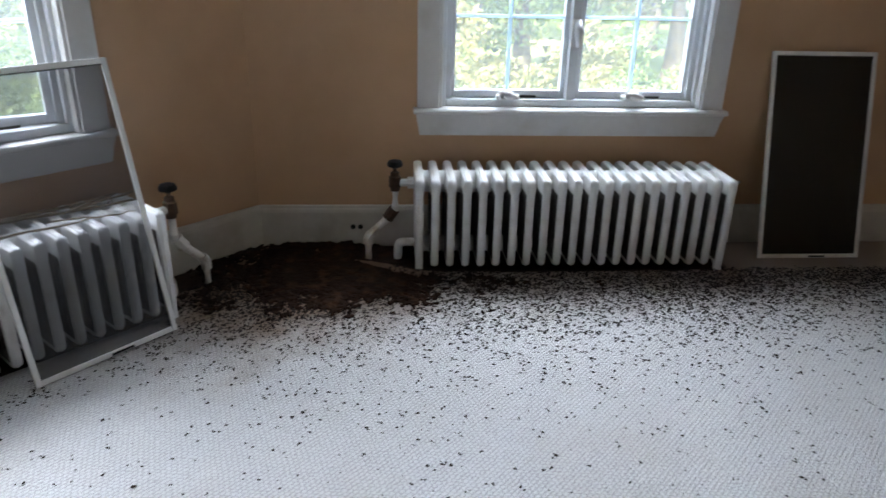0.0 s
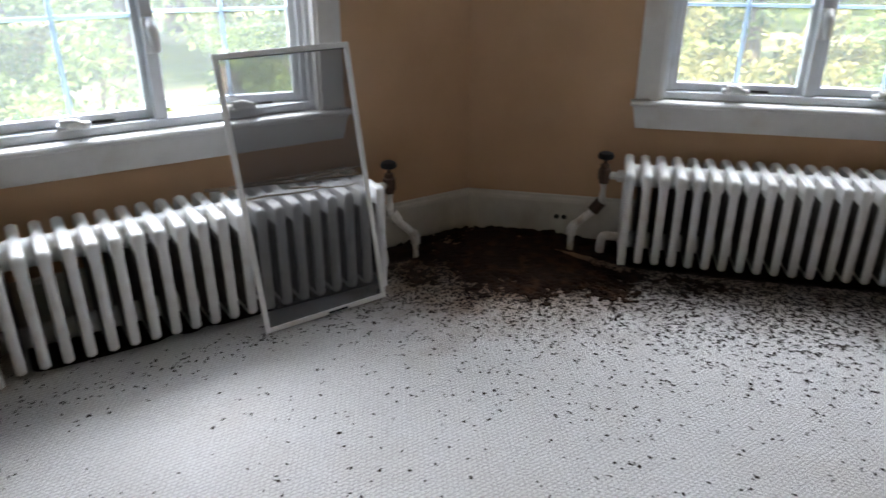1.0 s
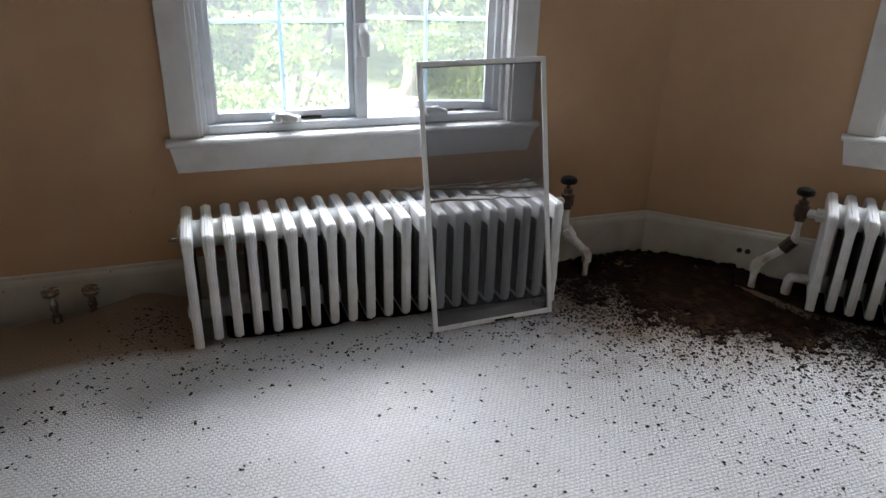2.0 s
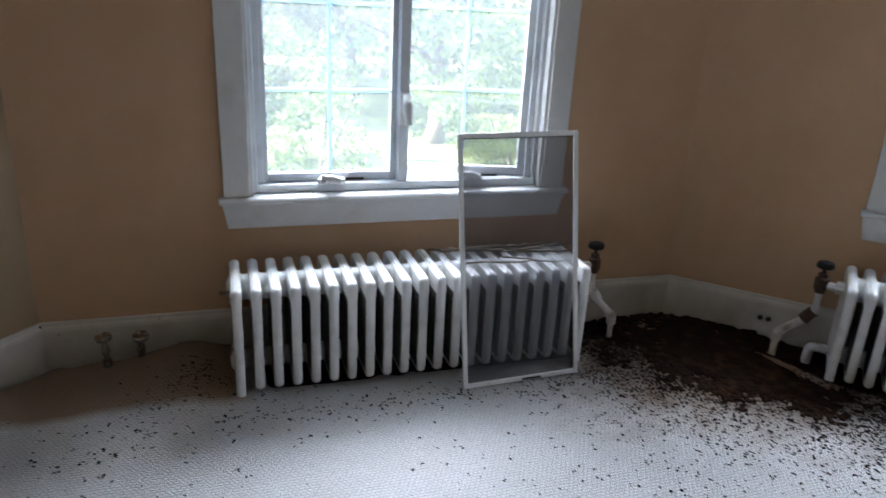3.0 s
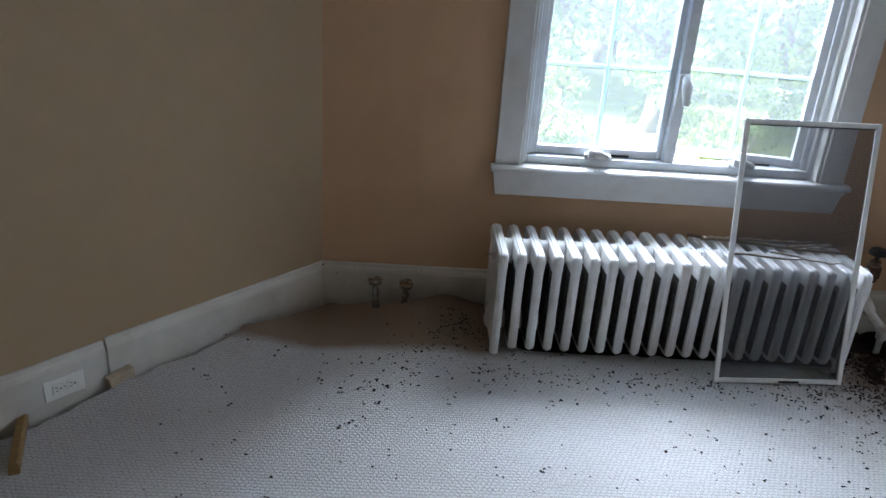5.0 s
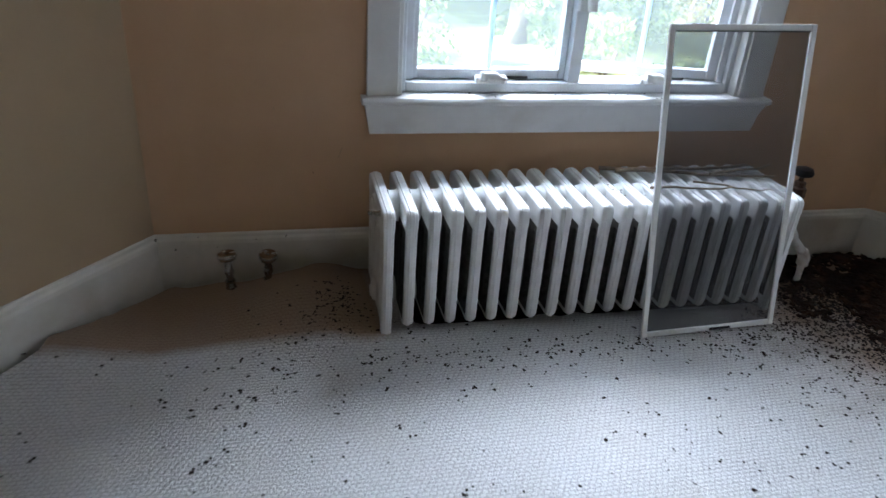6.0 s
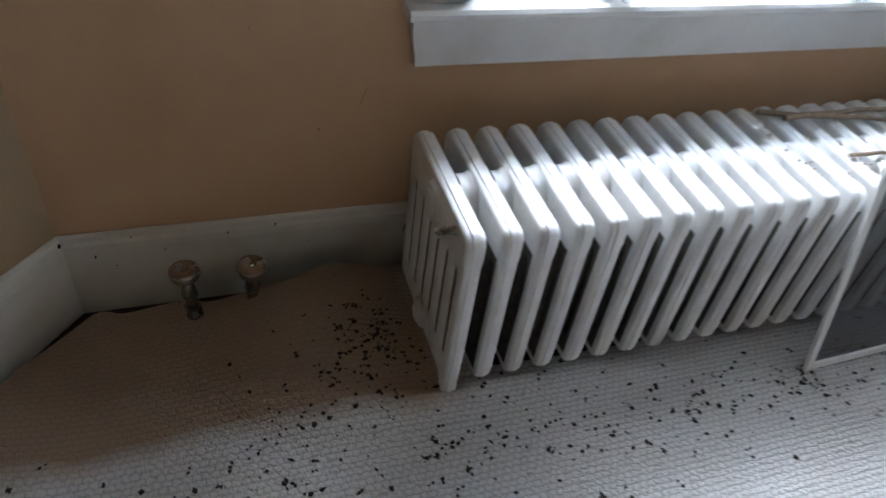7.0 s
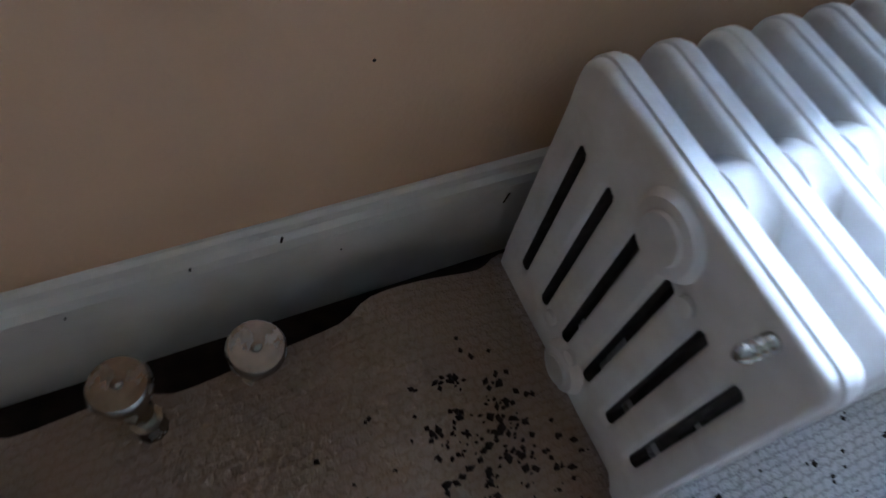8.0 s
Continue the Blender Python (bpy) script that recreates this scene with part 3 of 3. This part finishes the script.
# ---- window screens ----
def window_screen(m, width, height, label, mesh):
    """A white framed screen that stands on its lower edge at z = 0, its front at y = 0."""
    t = thing("window_screen", m, label, "window screen", "removed window screens")
    f, d = 0.019, 0.011
    for name, dims in (("side_rail", (0, f, 0, d, 0, height)), ("side_rail", (width - f, width, 0, d, 0, height)), ("bottom_rail", (f, width - f, 0.0004, d - 0.0004, 0, f)), ("top_rail", (f, width - f, 0.0004, d - 0.0004, height - f, height))):
        part(name, box(bmesh.new(), *dims, 0.0025), ALU, t)
    part("mesh", box(bmesh.new(), f - 0.002, width - f + 0.002, d / 2, d / 2 + 0.0006, f - 0.002, height - f + 0.002), mesh, t, "dark fine insect mesh")
    part("spline", box(bmesh.new(), f, width - f, d / 2 - 0.003, d / 2 + 0.0, height - f - 0.004, height - f), SLOT, t)
    part("pull_tab", box(bmesh.new(), width * 0.5, width * 0.66, -0.004, 0.0004, 0.004, 0.012, 0.001), BLACK, t)
    return t


lean = math.degrees(math.atan2(0.19, 0.967))
window_screen(pose(-2.291, 0.629, 0.003, 0, 0, 91.5) @ pose(0, 0, 0, -lean) @ pose(0, 0, 0, 0, -0.8, 0), 0.502, 0.987, "white framed window screen with grey mesh, leaning on a radiator", MESH)
lean = math.degrees(math.atan2(0.228, 0.945))
window_screen(WALL_B @ pose(2.405, -0.258, 0.002) @ pose(0, 0, 0, -lean), 0.505, 0.972, "white framed window screen with dark mesh, leaning on a wall", MESH_DENSE)


# ---- carpet ----
def inside(x, y):
    """Distances from the west, northwest and southwest walls."""
    b = WALL_B.inverted() @ Vector((x, y, 0))
    c = WALL_C.inverted() @ Vector((x, y, 0))
    return x - CORNER_A[0], -b.y, b.x, -c.y, C_LEN - c.x


def bell(v, middle, width):
    return math.exp(-((v - middle) / width) ** 2)


def cut_edge(s):
    """How far from the northwest wall the carpet has been cut away."""
    return 0.04 + (0.345 if 0.74 < s < 2.2 else 0.2 + 0.5 * (s - 0.45) if 0.45 < s <= 0.74 else 0.0)


def carpet_height(x, y):
    a, b, s, c, u = inside(x, y)
    z = 0.0022 * noise.noise(Vector((x * 2.1, y * 2.1, 0.3)))
    rise = min(1.0, max(0.0, (0.52 - a) / 0.35))
    rise = rise * rise * (3 - 2 * rise)
    z += rise * (0.106 * bell(y, -0.42, 0.25) + 0.012 * bell(y, -0.74, 0.13)) * (0.92 + 0.12 * noise.noise(Vector((x * 7, y * 7, 1.7))))
    near = min(1.0, max(0.0, (0.42 - c) / 0.36))
    z += (0.012 + 0.02 * bell(u, 0.95, 0.15)) * min(1.0, max(0.0, (0.3 - c) / 0.25)) + near * near * (0.05 * bell(u, 0.42, 0.17) + 0.022 * bell(u, 0.78, 0.16))
    # curled torn edge beside the northwest pipes
    z += (0.026 * bell(s, 0.62, 0.17) + (0.008 if s > 0.7 else 0.0)) * bell(b, cut_edge(s) + 0.022, 0.03)
    return z


def on_carpet(x, y):
    a, b, s, c, u = inside(x, y)
    ragged = 0.012 * noise.noise(Vector((x * 14, y * 14, 5.0)))
    west = 0.046 + 0.042 * bell(y, -0.56, 0.2) + (0.3 if -0.1 < y < 1.25 else 0.17 if 1.25 <= y < 1.5 else 0.0)
    northwest = cut_edge(s)
    return a > west + ragged and b > northwest + ragged and c > 0.046 + 1.6 * ragged


def build_carpet():
    bm = bmesh.new()
    step = 0.022
    verts = {}
    nx, ny = int((EAST + 2.85) / step), int((B_END.y - C_END.y) / step)
    for i in range(nx):
        for j in range(ny):
            x, y = -2.83 + i * step, C_END.y + 0.03 + j * step
            if y < B_END.y - 0.03 and x < EAST - 0.03 and on_carpet(x, y):
                verts[i, j] = bm.verts.new((x, y, carpet_height(x, y)))
    for (i, j), v in verts.items():
        q = [verts.get(k) for k in ((i + 1, j), (i + 1, j + 1), (i, j + 1))]
        if all(q):
            bm.faces.new((v, *q))
    for v in [v for v in bm.verts if not v.link_faces]:
        bm.verts.remove(v)
    rim = [e for e in bm.edges if len(e.link_faces) == 1]
    for _ in range(2):
        loops = {}
        for e in rim:
            for v, o in ((e.verts[0], e.verts[1]), (e.verts[1], e.verts[0])):
                loops.setdefault(v, []).append(o.co.copy())
        for v, near in loops.items():
            v.co = v.co * 0.5 + sum(near, Vector()) / len(near) * 0.5
    out = bmesh.ops.extrude_edge_only(bm, edges=rim)
    bmesh.ops.translate(bm, vec=(0, 0, -0.016), verts=[g for g in out["geom"] if isinstance(g, bmesh.types.BMVert)])
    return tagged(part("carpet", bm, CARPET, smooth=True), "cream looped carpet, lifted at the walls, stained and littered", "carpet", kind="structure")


build_carpet()


# ---- litter on the carpet ----
def rim_clear(b, s):
    """The pale torn rim of the carpet stays clear of soil before the northwest pipes and radiator."""
    if not 0.47 < s < 2.15:
        return 0.0
    return (1.9 if s < 0.8 else 0.75) * bell(b, cut_edge(s) + 0.022 + 0.012 * noise.noise(Vector((s * 9, 0.5, 0))), 0.024)


def soil_depth(x, y):
    """How thickly dark soil covers the carpet."""
    a, b, s, c, u = inside(x, y)
    w = 0.5 * noise.fractal(Vector((x * 5, y * 5, 2.0)), 1.0, 2.0, 4) + 0.5 * noise.noise(Vector((x * 30, y * 30, 3.0))) + 0.4 * noise.noise(Vector((x * 75, y * 75, 4.0)))
    heap = 1.6 * math.exp(-(((s - 0.42) / 0.68) ** 2 + ((b - 0.33) / 0.46) ** 2) ** 1.3)
    strip = 0.45 * bell(b, 0.5, 0.14) * (1 if s < 2.6 else 0.6) * min(1.0, max(0.0, s + 0.2))
    spill = 0.8 * math.exp(-((x + 2.36) / 0.2) ** 2 - ((y - 1.42) / 0.24) ** 2)
    return max(heap, strip, spill) + w - 0.72 - rim_clear(b, s)


def build_soil():
    bm = bmesh.new()
    step, verts = 0.009, {}
    for i in range(270):
        for j in range(330):
            x, y = -2.8 + i * step, 1.25 + j * step
            a, b, s, c, u = inside(x, y)
            if a < 0.03 or b < 0.03 or b > 1.0:
                continue
            d = soil_depth(x, y)
            if d > 0:
                base = carpet_height(x, y) if on_carpet(x, y) else -0.012
                z = base + 0.003 + min(0.012, d * 0.02) + 0.003 * noise.noise(Vector((x * 60, y * 60, 0)))
                verts[i, j] = bm.verts.new((x, y, z))
    for (i, j), v in verts.items():
        q = [verts.get(k) for k in ((i + 1, j), (i + 1, j + 1), (i, j + 1))]
        if all(q):
            bm.faces.new((v, *q))
    for v in [v for v in bm.verts if not v.link_faces]:
        bm.verts.remove(v)
    out = bmesh.ops.extrude_edge_only(bm, edges=[e for e in bm.edges if len(e.link_faces) == 1])
    bmesh.ops.translate(bm, vec=(0, 0, -0.006), verts=[g for g in out["geom"] if isinstance(g, bmesh.types.BMVert)])
    return tagged(part("soil", bm, SOIL), "dark brown damp soil heaped in the carpeted corner", "soil", kind="stuff")


build_soil()
rng = np.random.default_rng(7)


def speck_cloud(name, places, low, high, mat, label, category):
    """Small uneven crumbs at the places given, each with a turn and size of its own."""
    verts, faces = [], []
    shape = np.array([(1, 0, 0), (0, 1, 0), (-1, 0, 0), (0, -1, 0), (0, 0, 1), (0, 0, -0.6)], float)
    tri = ((0, 1, 4), (1, 2, 4), (2, 3, 4), (3, 0, 4), (1, 0, 5), (2, 1, 5), (3, 2, 5), (0, 3, 5))
    for x, y, z in places:
        for _ in range(rng.integers(1, 3)):
            size = rng.uniform(low, high) * (0.6 + 0.8 * rng.random())
            p = shape * (size * rng.uniform(0.4, 0.56), size * rng.uniform(0.28, 0.44), size * rng.uniform(0.2, 0.34)) * rng.uniform(0.7, 1.3, (6, 1))
            a, k = rng.uniform(0, 6.283), len(verts)
            ox, oy = rng.normal(0, size * 0.45, 2)
            for q in p:
                verts.append((x + ox + q[0] * math.cos(a) - q[1] * math.sin(a), y + oy + q[0] * math.sin(a) + q[1] * math.cos(a), z + size * 0.12 + q[2]))
            faces += [(k + i, k + j, k + l) for i, j, l in tri]
    me = bpy.data.meshes.new(name)
    me.from_pydata(verts, [], faces)
    me.materials.append(mat)
    return tagged(new(name, me), label, category, kind="stuff")


def scatter():
    spots = []

    def drop(x, y):
        if on_carpet(x, y) and x < 2.2 and y < 4.0:
            spots.append((x, y, carpet_height(x, y)))

    for _ in range(19000):          # thick along the northwest wall, thinner into the room
        s, b = rng.uniform(-0.25, 3.3), 0.36 + rng.gamma(1.6, 0.16)
        if rng.random() < (1.0 if s < 2.0 else 0.95 - 0.1 * (s - 2.0)):
            p = WALL_B @ Vector((s, -b, 0))
            drop(p.x, p.y)
    for _ in range(1500):          # round the heap in the corner
        drop(rng.normal(-2.32, 0.2), rng.normal(1.5, 0.17))
    for _ in range(1150):          # loosely over the floor
        drop(rng.uniform(-2.45, 0.8), rng.uniform(-1.3, 3.0))
    for _ in range(330):
        drop(rng.normal(-1.3, 0.55), rng.normal(1.2, 0.7))
    for _ in range(330):           # before the west radiator
        drop(rng.normal(-2.27, 0.06), rng.uniform(-0.3, 1.25))
    for _ in range(80):
        t = rng.random()
        drop(-2.5 + 0.42 * t + rng.normal(0, 0.05), -0.42 - 0.3 * t + rng.normal(0, 0.07))
    return spots


SPOTS = scatter()
speck_cloud("litter", SPOTS, 0.0065, 0.0135, SPECK, "small dark dry crumbs scattered over the carpet", "debris")
cluster = []
for _ in range(210):               # crumbs beside the west radiator's free end
    x, y = (rng.normal(-2.53, 0.055), rng.normal(-0.34, 0.05)) if rng.random() < 0.7 else (rng.normal(-2.45, 0.09), rng.normal(-0.42, 0.13))
    if on_carpet(x, y):
        cluster.append((x, y, carpet_height(x, y)))
speck_cloud("crumb_cluster", cluster, 0.005, 0.0115, SPECK, "fine dark crumbs on the lifted carpet beside a radiator", "debris")
sill = []
for m, c, k in ((WALL_A, WIN_A, 26), (WALL_B, WIN_B, 12)):
    for _ in range(k):
        p = m @ Vector((c + rng.uniform(-0.58, 0.58), rng.uniform(-0.05, 0.02), 0.668))
        sill.append(tuple(p))
speck_cloud("sill_crumbs", sill, 0.004, 0.009, SPECK, "dark crumbs on the white window sills", "debris")


# ---- shut-off valves by the west baseboard ----
def shutoff(m, label):
    v = thing("shutoff_valve", m, label, "valve", "capped shut-off valves")
    part("stem", rod(bmesh.new(), [(0, 0, -0.02), (0, 0, 0.03), (0.001, 0, 0.032), (0.001, 0, 0.06), (0.001, 0, 0.062), (0.002, 0, 0.085), (0.002, 0, 0.087), (0.003, 0, 0.098), (0.003, 0, 0.14)], [0.014, 0.014, 0.018, 0.018, 0.012, 0.012, 0.016, 0.016, 0.01], 10), CHROME, v, smooth=True)
    cap = rod(bmesh.new(), [(0.003, 0, 0.132), (0.003, 0, 0.138), (0.003, 0, 0.144), (0.003, 0, 0.153), (0.003, 0, 0.158), (0.003, 0, 0.161)], [0.012, 0.027, 0.0305, 0.0315, 0.03, 0.0285], 24)
    head = part("cap", cap, CHROME, v, "dull round metal cap", smooth=True)
    part("screw", rod(bmesh.new(), [(0.003, 0, 0.159), (0.003, 0, 0.164), (0.003, 0, 0.166)], [0.007, 0.006, 0.003], 10), CHROME, head, smooth=True)
    return v


shutoff(pose(-2.691, -0.684, 0.012, 3, -4, 0), "dull chrome shut-off valve poking through the carpet")
shutoff(pose(-2.714, -0.566, 0.006, -2, 6, 0), "dull chrome shut-off valve behind the carpet's edge")
for s, z, w, h in ((0.065, 0.14, 0.006, 0.012), (0.14, 0.183, 0.005, 0.004), (0.2, 0.142, 0.003, 0.009), (0.33, 0.168, 0.004, 0.007), (0.43, 0.177, 0.004, 0.014), (0.5, 0.12, 0.004, 0.004), (0.725, 0.128, 0.005, 0.03), (0.006, 0.178, 0.009, 0.014), (0.1, 0.11, 0.008, 0.003)):
    part("nail_mark", box(bmesh.new(), s - w * 0.3, s + w * 0.3, -0.0208, -0.018, z - h * 0.35, z + h * 0.35, 0.0006, 1, Matrix.Translation((s, 0, z)) @ pose(0, 0, 0, 0, 12, 0) @ Matrix.Translation((-s, 0, -z))), SPECK, base_a)
for s in (0.45, 0.486):
    part("knockout", rod(bmesh.new(), [(s, -0.0225, 0.082), (s, -0.019, 0.082)], 0.0125, 16), SLOT, base_b, "dark round hole")


west = bpy.data.objects["wall_west"]
for s, z, w, h in ((0.53, 0.4, 0.003, 0.003), (0.62, 0.47, 0.002, 0.04), (0.41, 0.62, 0.002, 0.012)):
    part("mark", box(bmesh.new(), s - w / 2, s + w / 2, -0.0012, 0.001, z - h / 2, z + h / 2, 0.0004, 1, Matrix.Translation((s, 0, z)) @ pose(0, 0, 0, 0, 20, 0) @ Matrix.Translation((-s, 0, -z))), SPECK if h < 0.01 else PAINT_DARKER, west)


# ---- outlet and loose block by the southwest baseboard ----
def outlet(m):
    o = thing("outlet", m, "white duplex wall outlet set sideways in the baseboard", "outlet")
    part("plate", box(bmesh.new(), -0.062, 0.062, -0.006, 0, -0.036, 0.036, 0.003), PLATE, o)
    for x in (-0.022, 0.022):
        face = part("socket", box(bmesh.new(), x - 0.016, x + 0.016, -0.0085, -0.0055, -0.017, 0.017, 0.003), PLATE, o)
        for dx, z, w, h in ((-0.004, 0.006, 0.008, 0.0025), (-0.004, -0.006, 0.008, 0.0025), (0.008, 0, 0.005, 0.005)):
            part("slot", box(bmesh.new(), x + dx - w / 2, x + dx + w / 2, -0.0092, -0.008, z - h / 2, z + h / 2), SLOT, face)
    part("screw", rod(bmesh.new(), [(0, -0.0075, 0), (0, -0.0055, 0)], 0.003, 8), CHROME, o)
    return o


outlet(WALL_C @ pose(C_LEN - 1.112, -0.0235, 0.087))
bm = box(bmesh.new(), -0.045, 0.045, -0.016, 0.016, 0, 0.036, 0.003)
tagged(part("wood_block", bm, WOOD, m=WALL_C @ pose(C_LEN - 0.94, -0.041, 0.034, 4, -6, 4)), "small raw offcut of wood against the baseboard", "wood block")
bm = extruded(bmesh.new(), [(0, 0), (0.008, 0.0), (0.006, 0.006), (0.001, 0.006)], -0.09, 0.09)
tagged(part("splinter", bm, WOOD, m=WALL_C @ pose(C_LEN - 0.8, -0.05, 0.012, 0, -4, -10)), "thin pale splinter of wood on the carpet", "splinter")


bm = extruded(bmesh.new(), [(-0.014, 0), (0.014, 0), (0.016, 0.03), (0.009, 0.038), (-0.012, 0.034)], 0.0, 0.25)
tagged(part("trim_offcut", bm, OCHRE, m=pose(-1.853, -1.705, 0.004, 0, 0, 23)), "ochre stained offcut of wooden trim lying on the carpet", "trim offcut")


# ---- sticks on the west radiator ----
def stick(a, c, radius, label):
    a, c = Vector(a), Vector(c)
    pts = [a.lerp(c, k / 7) + Vector((rng.normal(0, 0.004), rng.normal(0, 0.004), 0.003 * math.sin(k))) for k in range(8)]
    bm = rod(bmesh.new(), pts, [radius * (1 - 0.06 * k) for k in range(8)], 7)
    return tagged(part("stick", bm, STICK, smooth=True), label, "stick", "dry sticks on the radiator")


TOP = TALL + 0.009
stick((-2.7, 0.58, TOP), (-2.585, 1.2, TOP), 0.007, "long dry brown stick lying on a radiator")
stick((-2.67, 0.62, TOP + 0.002), (-2.69, 1.15, TOP + 0.004), 0.008, "long dry brown stick lying on a radiator")
stick((-2.52, 0.68, TOP), (-2.5, 0.98, TOP), 0.005, "short thin dry stick lying on a radiator")
stick((-2.56, 0.86, TOP), (-2.47, 1.1, TOP), 0.004, "short thin dry stick lying on a radiator")
stick((-2.6, 0.95, TOP + 0.01), (-2.66, 1.24, TOP + 0.012), 0.006, "crooked dry stick lying on a radiator")
crumbs = [(rng.uniform(-2.72, -2.45), -0.93 + 0.7295 + PITCH * rng.integers(11, 21) + rng.normal(0, 0.006), TALL + 0.004) for _ in range(60)]
speck_cloud("radiator_crumbs", crumbs, 0.005, 0.012, STICK, "dry plant crumbs lying on the radiator's head", "debris")

# ---- outdoors ----
bm = bmesh.new()
ring = [bm.verts.new((600 * math.cos(a), 600 * math.sin(a), -1.3)) for a in (2 * math.pi * k / 48 for k in range(48))]
bm.faces.new(ring)
tagged(part("ground", bm, LAWN), "pale sunlit lawn and bare ground outside", "ground", kind="structure")


def crown_mesh(name, mat, count, clumps, spread, size, seed):
    r = np.random.default_rng(seed)
    centres = [(r.normal(0, spread[0], 1)[0], r.normal(0, spread[0], 1)[0], r.normal(0, spread[1], 1)[0], r.uniform(0.45, 1.0)) for _ in range(clumps)]
    verts, faces = [], []
    for _ in range(count):
        cx, cy, cz, rad = centres[r.integers(clumps)]
        v = r.normal(0, 1, 3)
        v = v / np.linalg.norm(v) * rad * spread[0] * 0.62 * r.random() ** 0.4
        p = Vector((cx + v[0], cy + v[1], cz + v[2] * 0.75))
        turn = Euler(r.uniform(-1.2, 1.2, 3) + np.array((0, 0, r.uniform(0, 6.28)))).to_matrix()
        w = size * r.uniform(0.6, 1.3)
        k = len(verts)
        for q in ((-w, 0, 0), (-0.2 * w, 0.5 * w, 0.08 * w), (w, 0, 0), (-0.2 * w, -0.5 * w, 0.08 * w)):
            verts.append(tuple(p + turn @ Vector(q)))
        faces.append((k, k + 1, k + 2, k + 3))
    me = bpy.data.meshes.new(name)
    me.from_pydata(verts, [], faces)
    me.materials.append(mat)
    return me


def tree(label, crown, height, seed):
    r = np.random.default_rng(seed)
    t = thing("tree", pose(0, 0, -1.3), label, "tree", "trees outside the windows")
    bm = rod(bmesh.new(), [(0, 0, -0.1), (0.05, 0, 0.6), (0.0, 0.08, height * 0.5), (0.1, 0, height * 0.95)], [0.26, 0.2, 0.14, 0.05], 10)
    for _ in range(7):
        a, z = r.uniform(0, 6.28), r.uniform(0.3, 0.8) * height
        rod(bm, [(0, 0.03, z), (0.7 * math.cos(a), 0.7 * math.sin(a), z + 0.4), (1.7 * math.cos(a), 1.7 * math.sin(a), z + 0.8)], [0.08, 0.05, 0.02], 7)
    part("trunk", bm, BARK, t, smooth=True)
    part("crown", crown, None, t, m=pose(0, 0, height * 0.72))
    return t


def shrub(label, crown):
    t = thing("shrub", pose(0, 0, -1.3), label, "shrub", "shrubs outside the windows")
    bm = bmesh.new()
    for a in range(5):
        rod(bm, [(0.06 * math.cos(a * 1.3), 0.06 * math.sin(a * 1.3), -0.05), (0.5 * math.cos(a * 1.3), 0.5 * math.sin(a * 1.3), 0.9)], [0.035, 0.012], 6)
    part("stems", bm, BARK, t)
    part("crown", crown, None, t, m=pose(0, 0, 0.85))
    return t


GREEN = crown_mesh("crown", LEAF_GREEN, 9500, 34, (1.7, 1.5), 0.09, 1)
GOLD = crown_mesh("crown", LEAF_YELLOW, 8500, 30, (1.6, 1.5), 0.085, 2)
BUSH = crown_mesh("crown", LEAF_GREEN, 5000, 18, (0.75, 0.45), 0.05, 3)
BUSH_GOLD = crown_mesh("crown", LEAF_YELLOW, 4500, 16, (0.75, 0.4), 0.05, 4)
kinds = [tree("leafy green tree on a lawn", GREEN, 5.0, 1), tree("tree with turning yellow leaves on a lawn", GOLD, 4.6, 2),
         shrub("rounded green shrub on a lawn", BUSH), shrub("yellowing shrub on a lawn", BUSH_GOLD)]
used = [False] * 4
# azimuth in degrees, distance, kind, size
for az, far, kind, size in ((165, 13, 0, 1.0), (176, 10.5, 2, 1.2), (172, 18, 1, 1.2), (158, 11, 2, 1.0), (150, 17, 0, 1.3), (142, 12, 1, 1.0), (135, 14, 0, 0.9), (128, 10, 3, 1.1),
                            (122, 15, 0, 1.1), (116, 11, 3, 1.0), (110, 16, 1, 1.2), (103, 12, 2, 1.2), (184, 16, 0, 1.3), (192, 11, 2, 1.2), (198, 18, 0, 1.2), (180, 22, 0, 1.6),
                            (168, 25, 0, 1.8), (155, 26, 1, 1.8), (140, 24, 0, 1.7), (126, 25, 1, 1.7), (113, 24, 0, 1.8), (98, 22, 0, 1.6), (206, 14, 3, 1.1), (190, 26, 1, 1.8), (204, 26, 0, 1.8)):
    m = pose(-1 + far * math.cos(radians(az)), 0.5 + far * math.sin(radians(az)), -1.3, 0, 0, az * 7 % 360) @ Matrix.Scale(size, 4)
    if not used[kind]:
        kinds[kind].matrix_basis, used[kind] = m, True
    else:
        c = copy_thing(kinds[kind], m)
        c.scale = (size, size, size)


def woods():
    r = np.random.default_rng(9)
    verts, faces = [], []
    for _ in range(9000):
        a, far = radians(r.uniform(80, 230)), r.uniform(34, 46)
        p = Vector((far * math.cos(a), far * math.sin(a), -1.3 + 11 * r.random() ** 1.2))
        turn, w, k = Euler(r.uniform(-3, 3, 3)).to_matrix(), r.uniform(0.35, 0.9), len(verts)
        for q in ((-w, 0, 0), (0, 0.6 * w, 0.1), (w, 0, 0), (0, -0.6 * w, 0.1)):
            verts.append(tuple(p + turn @ Vector(q)))
        faces.append((k, k + 1, k + 2, k + 3))
    me = bpy.data.meshes.new("far_woods")
    me.from_pydata(verts, [], faces)
    me.materials.append(LEAF_GREEN)
    return tagged(new("far_woods", me), "hazy green woods beyond the lawn", "woods", kind="stuff")


woods()
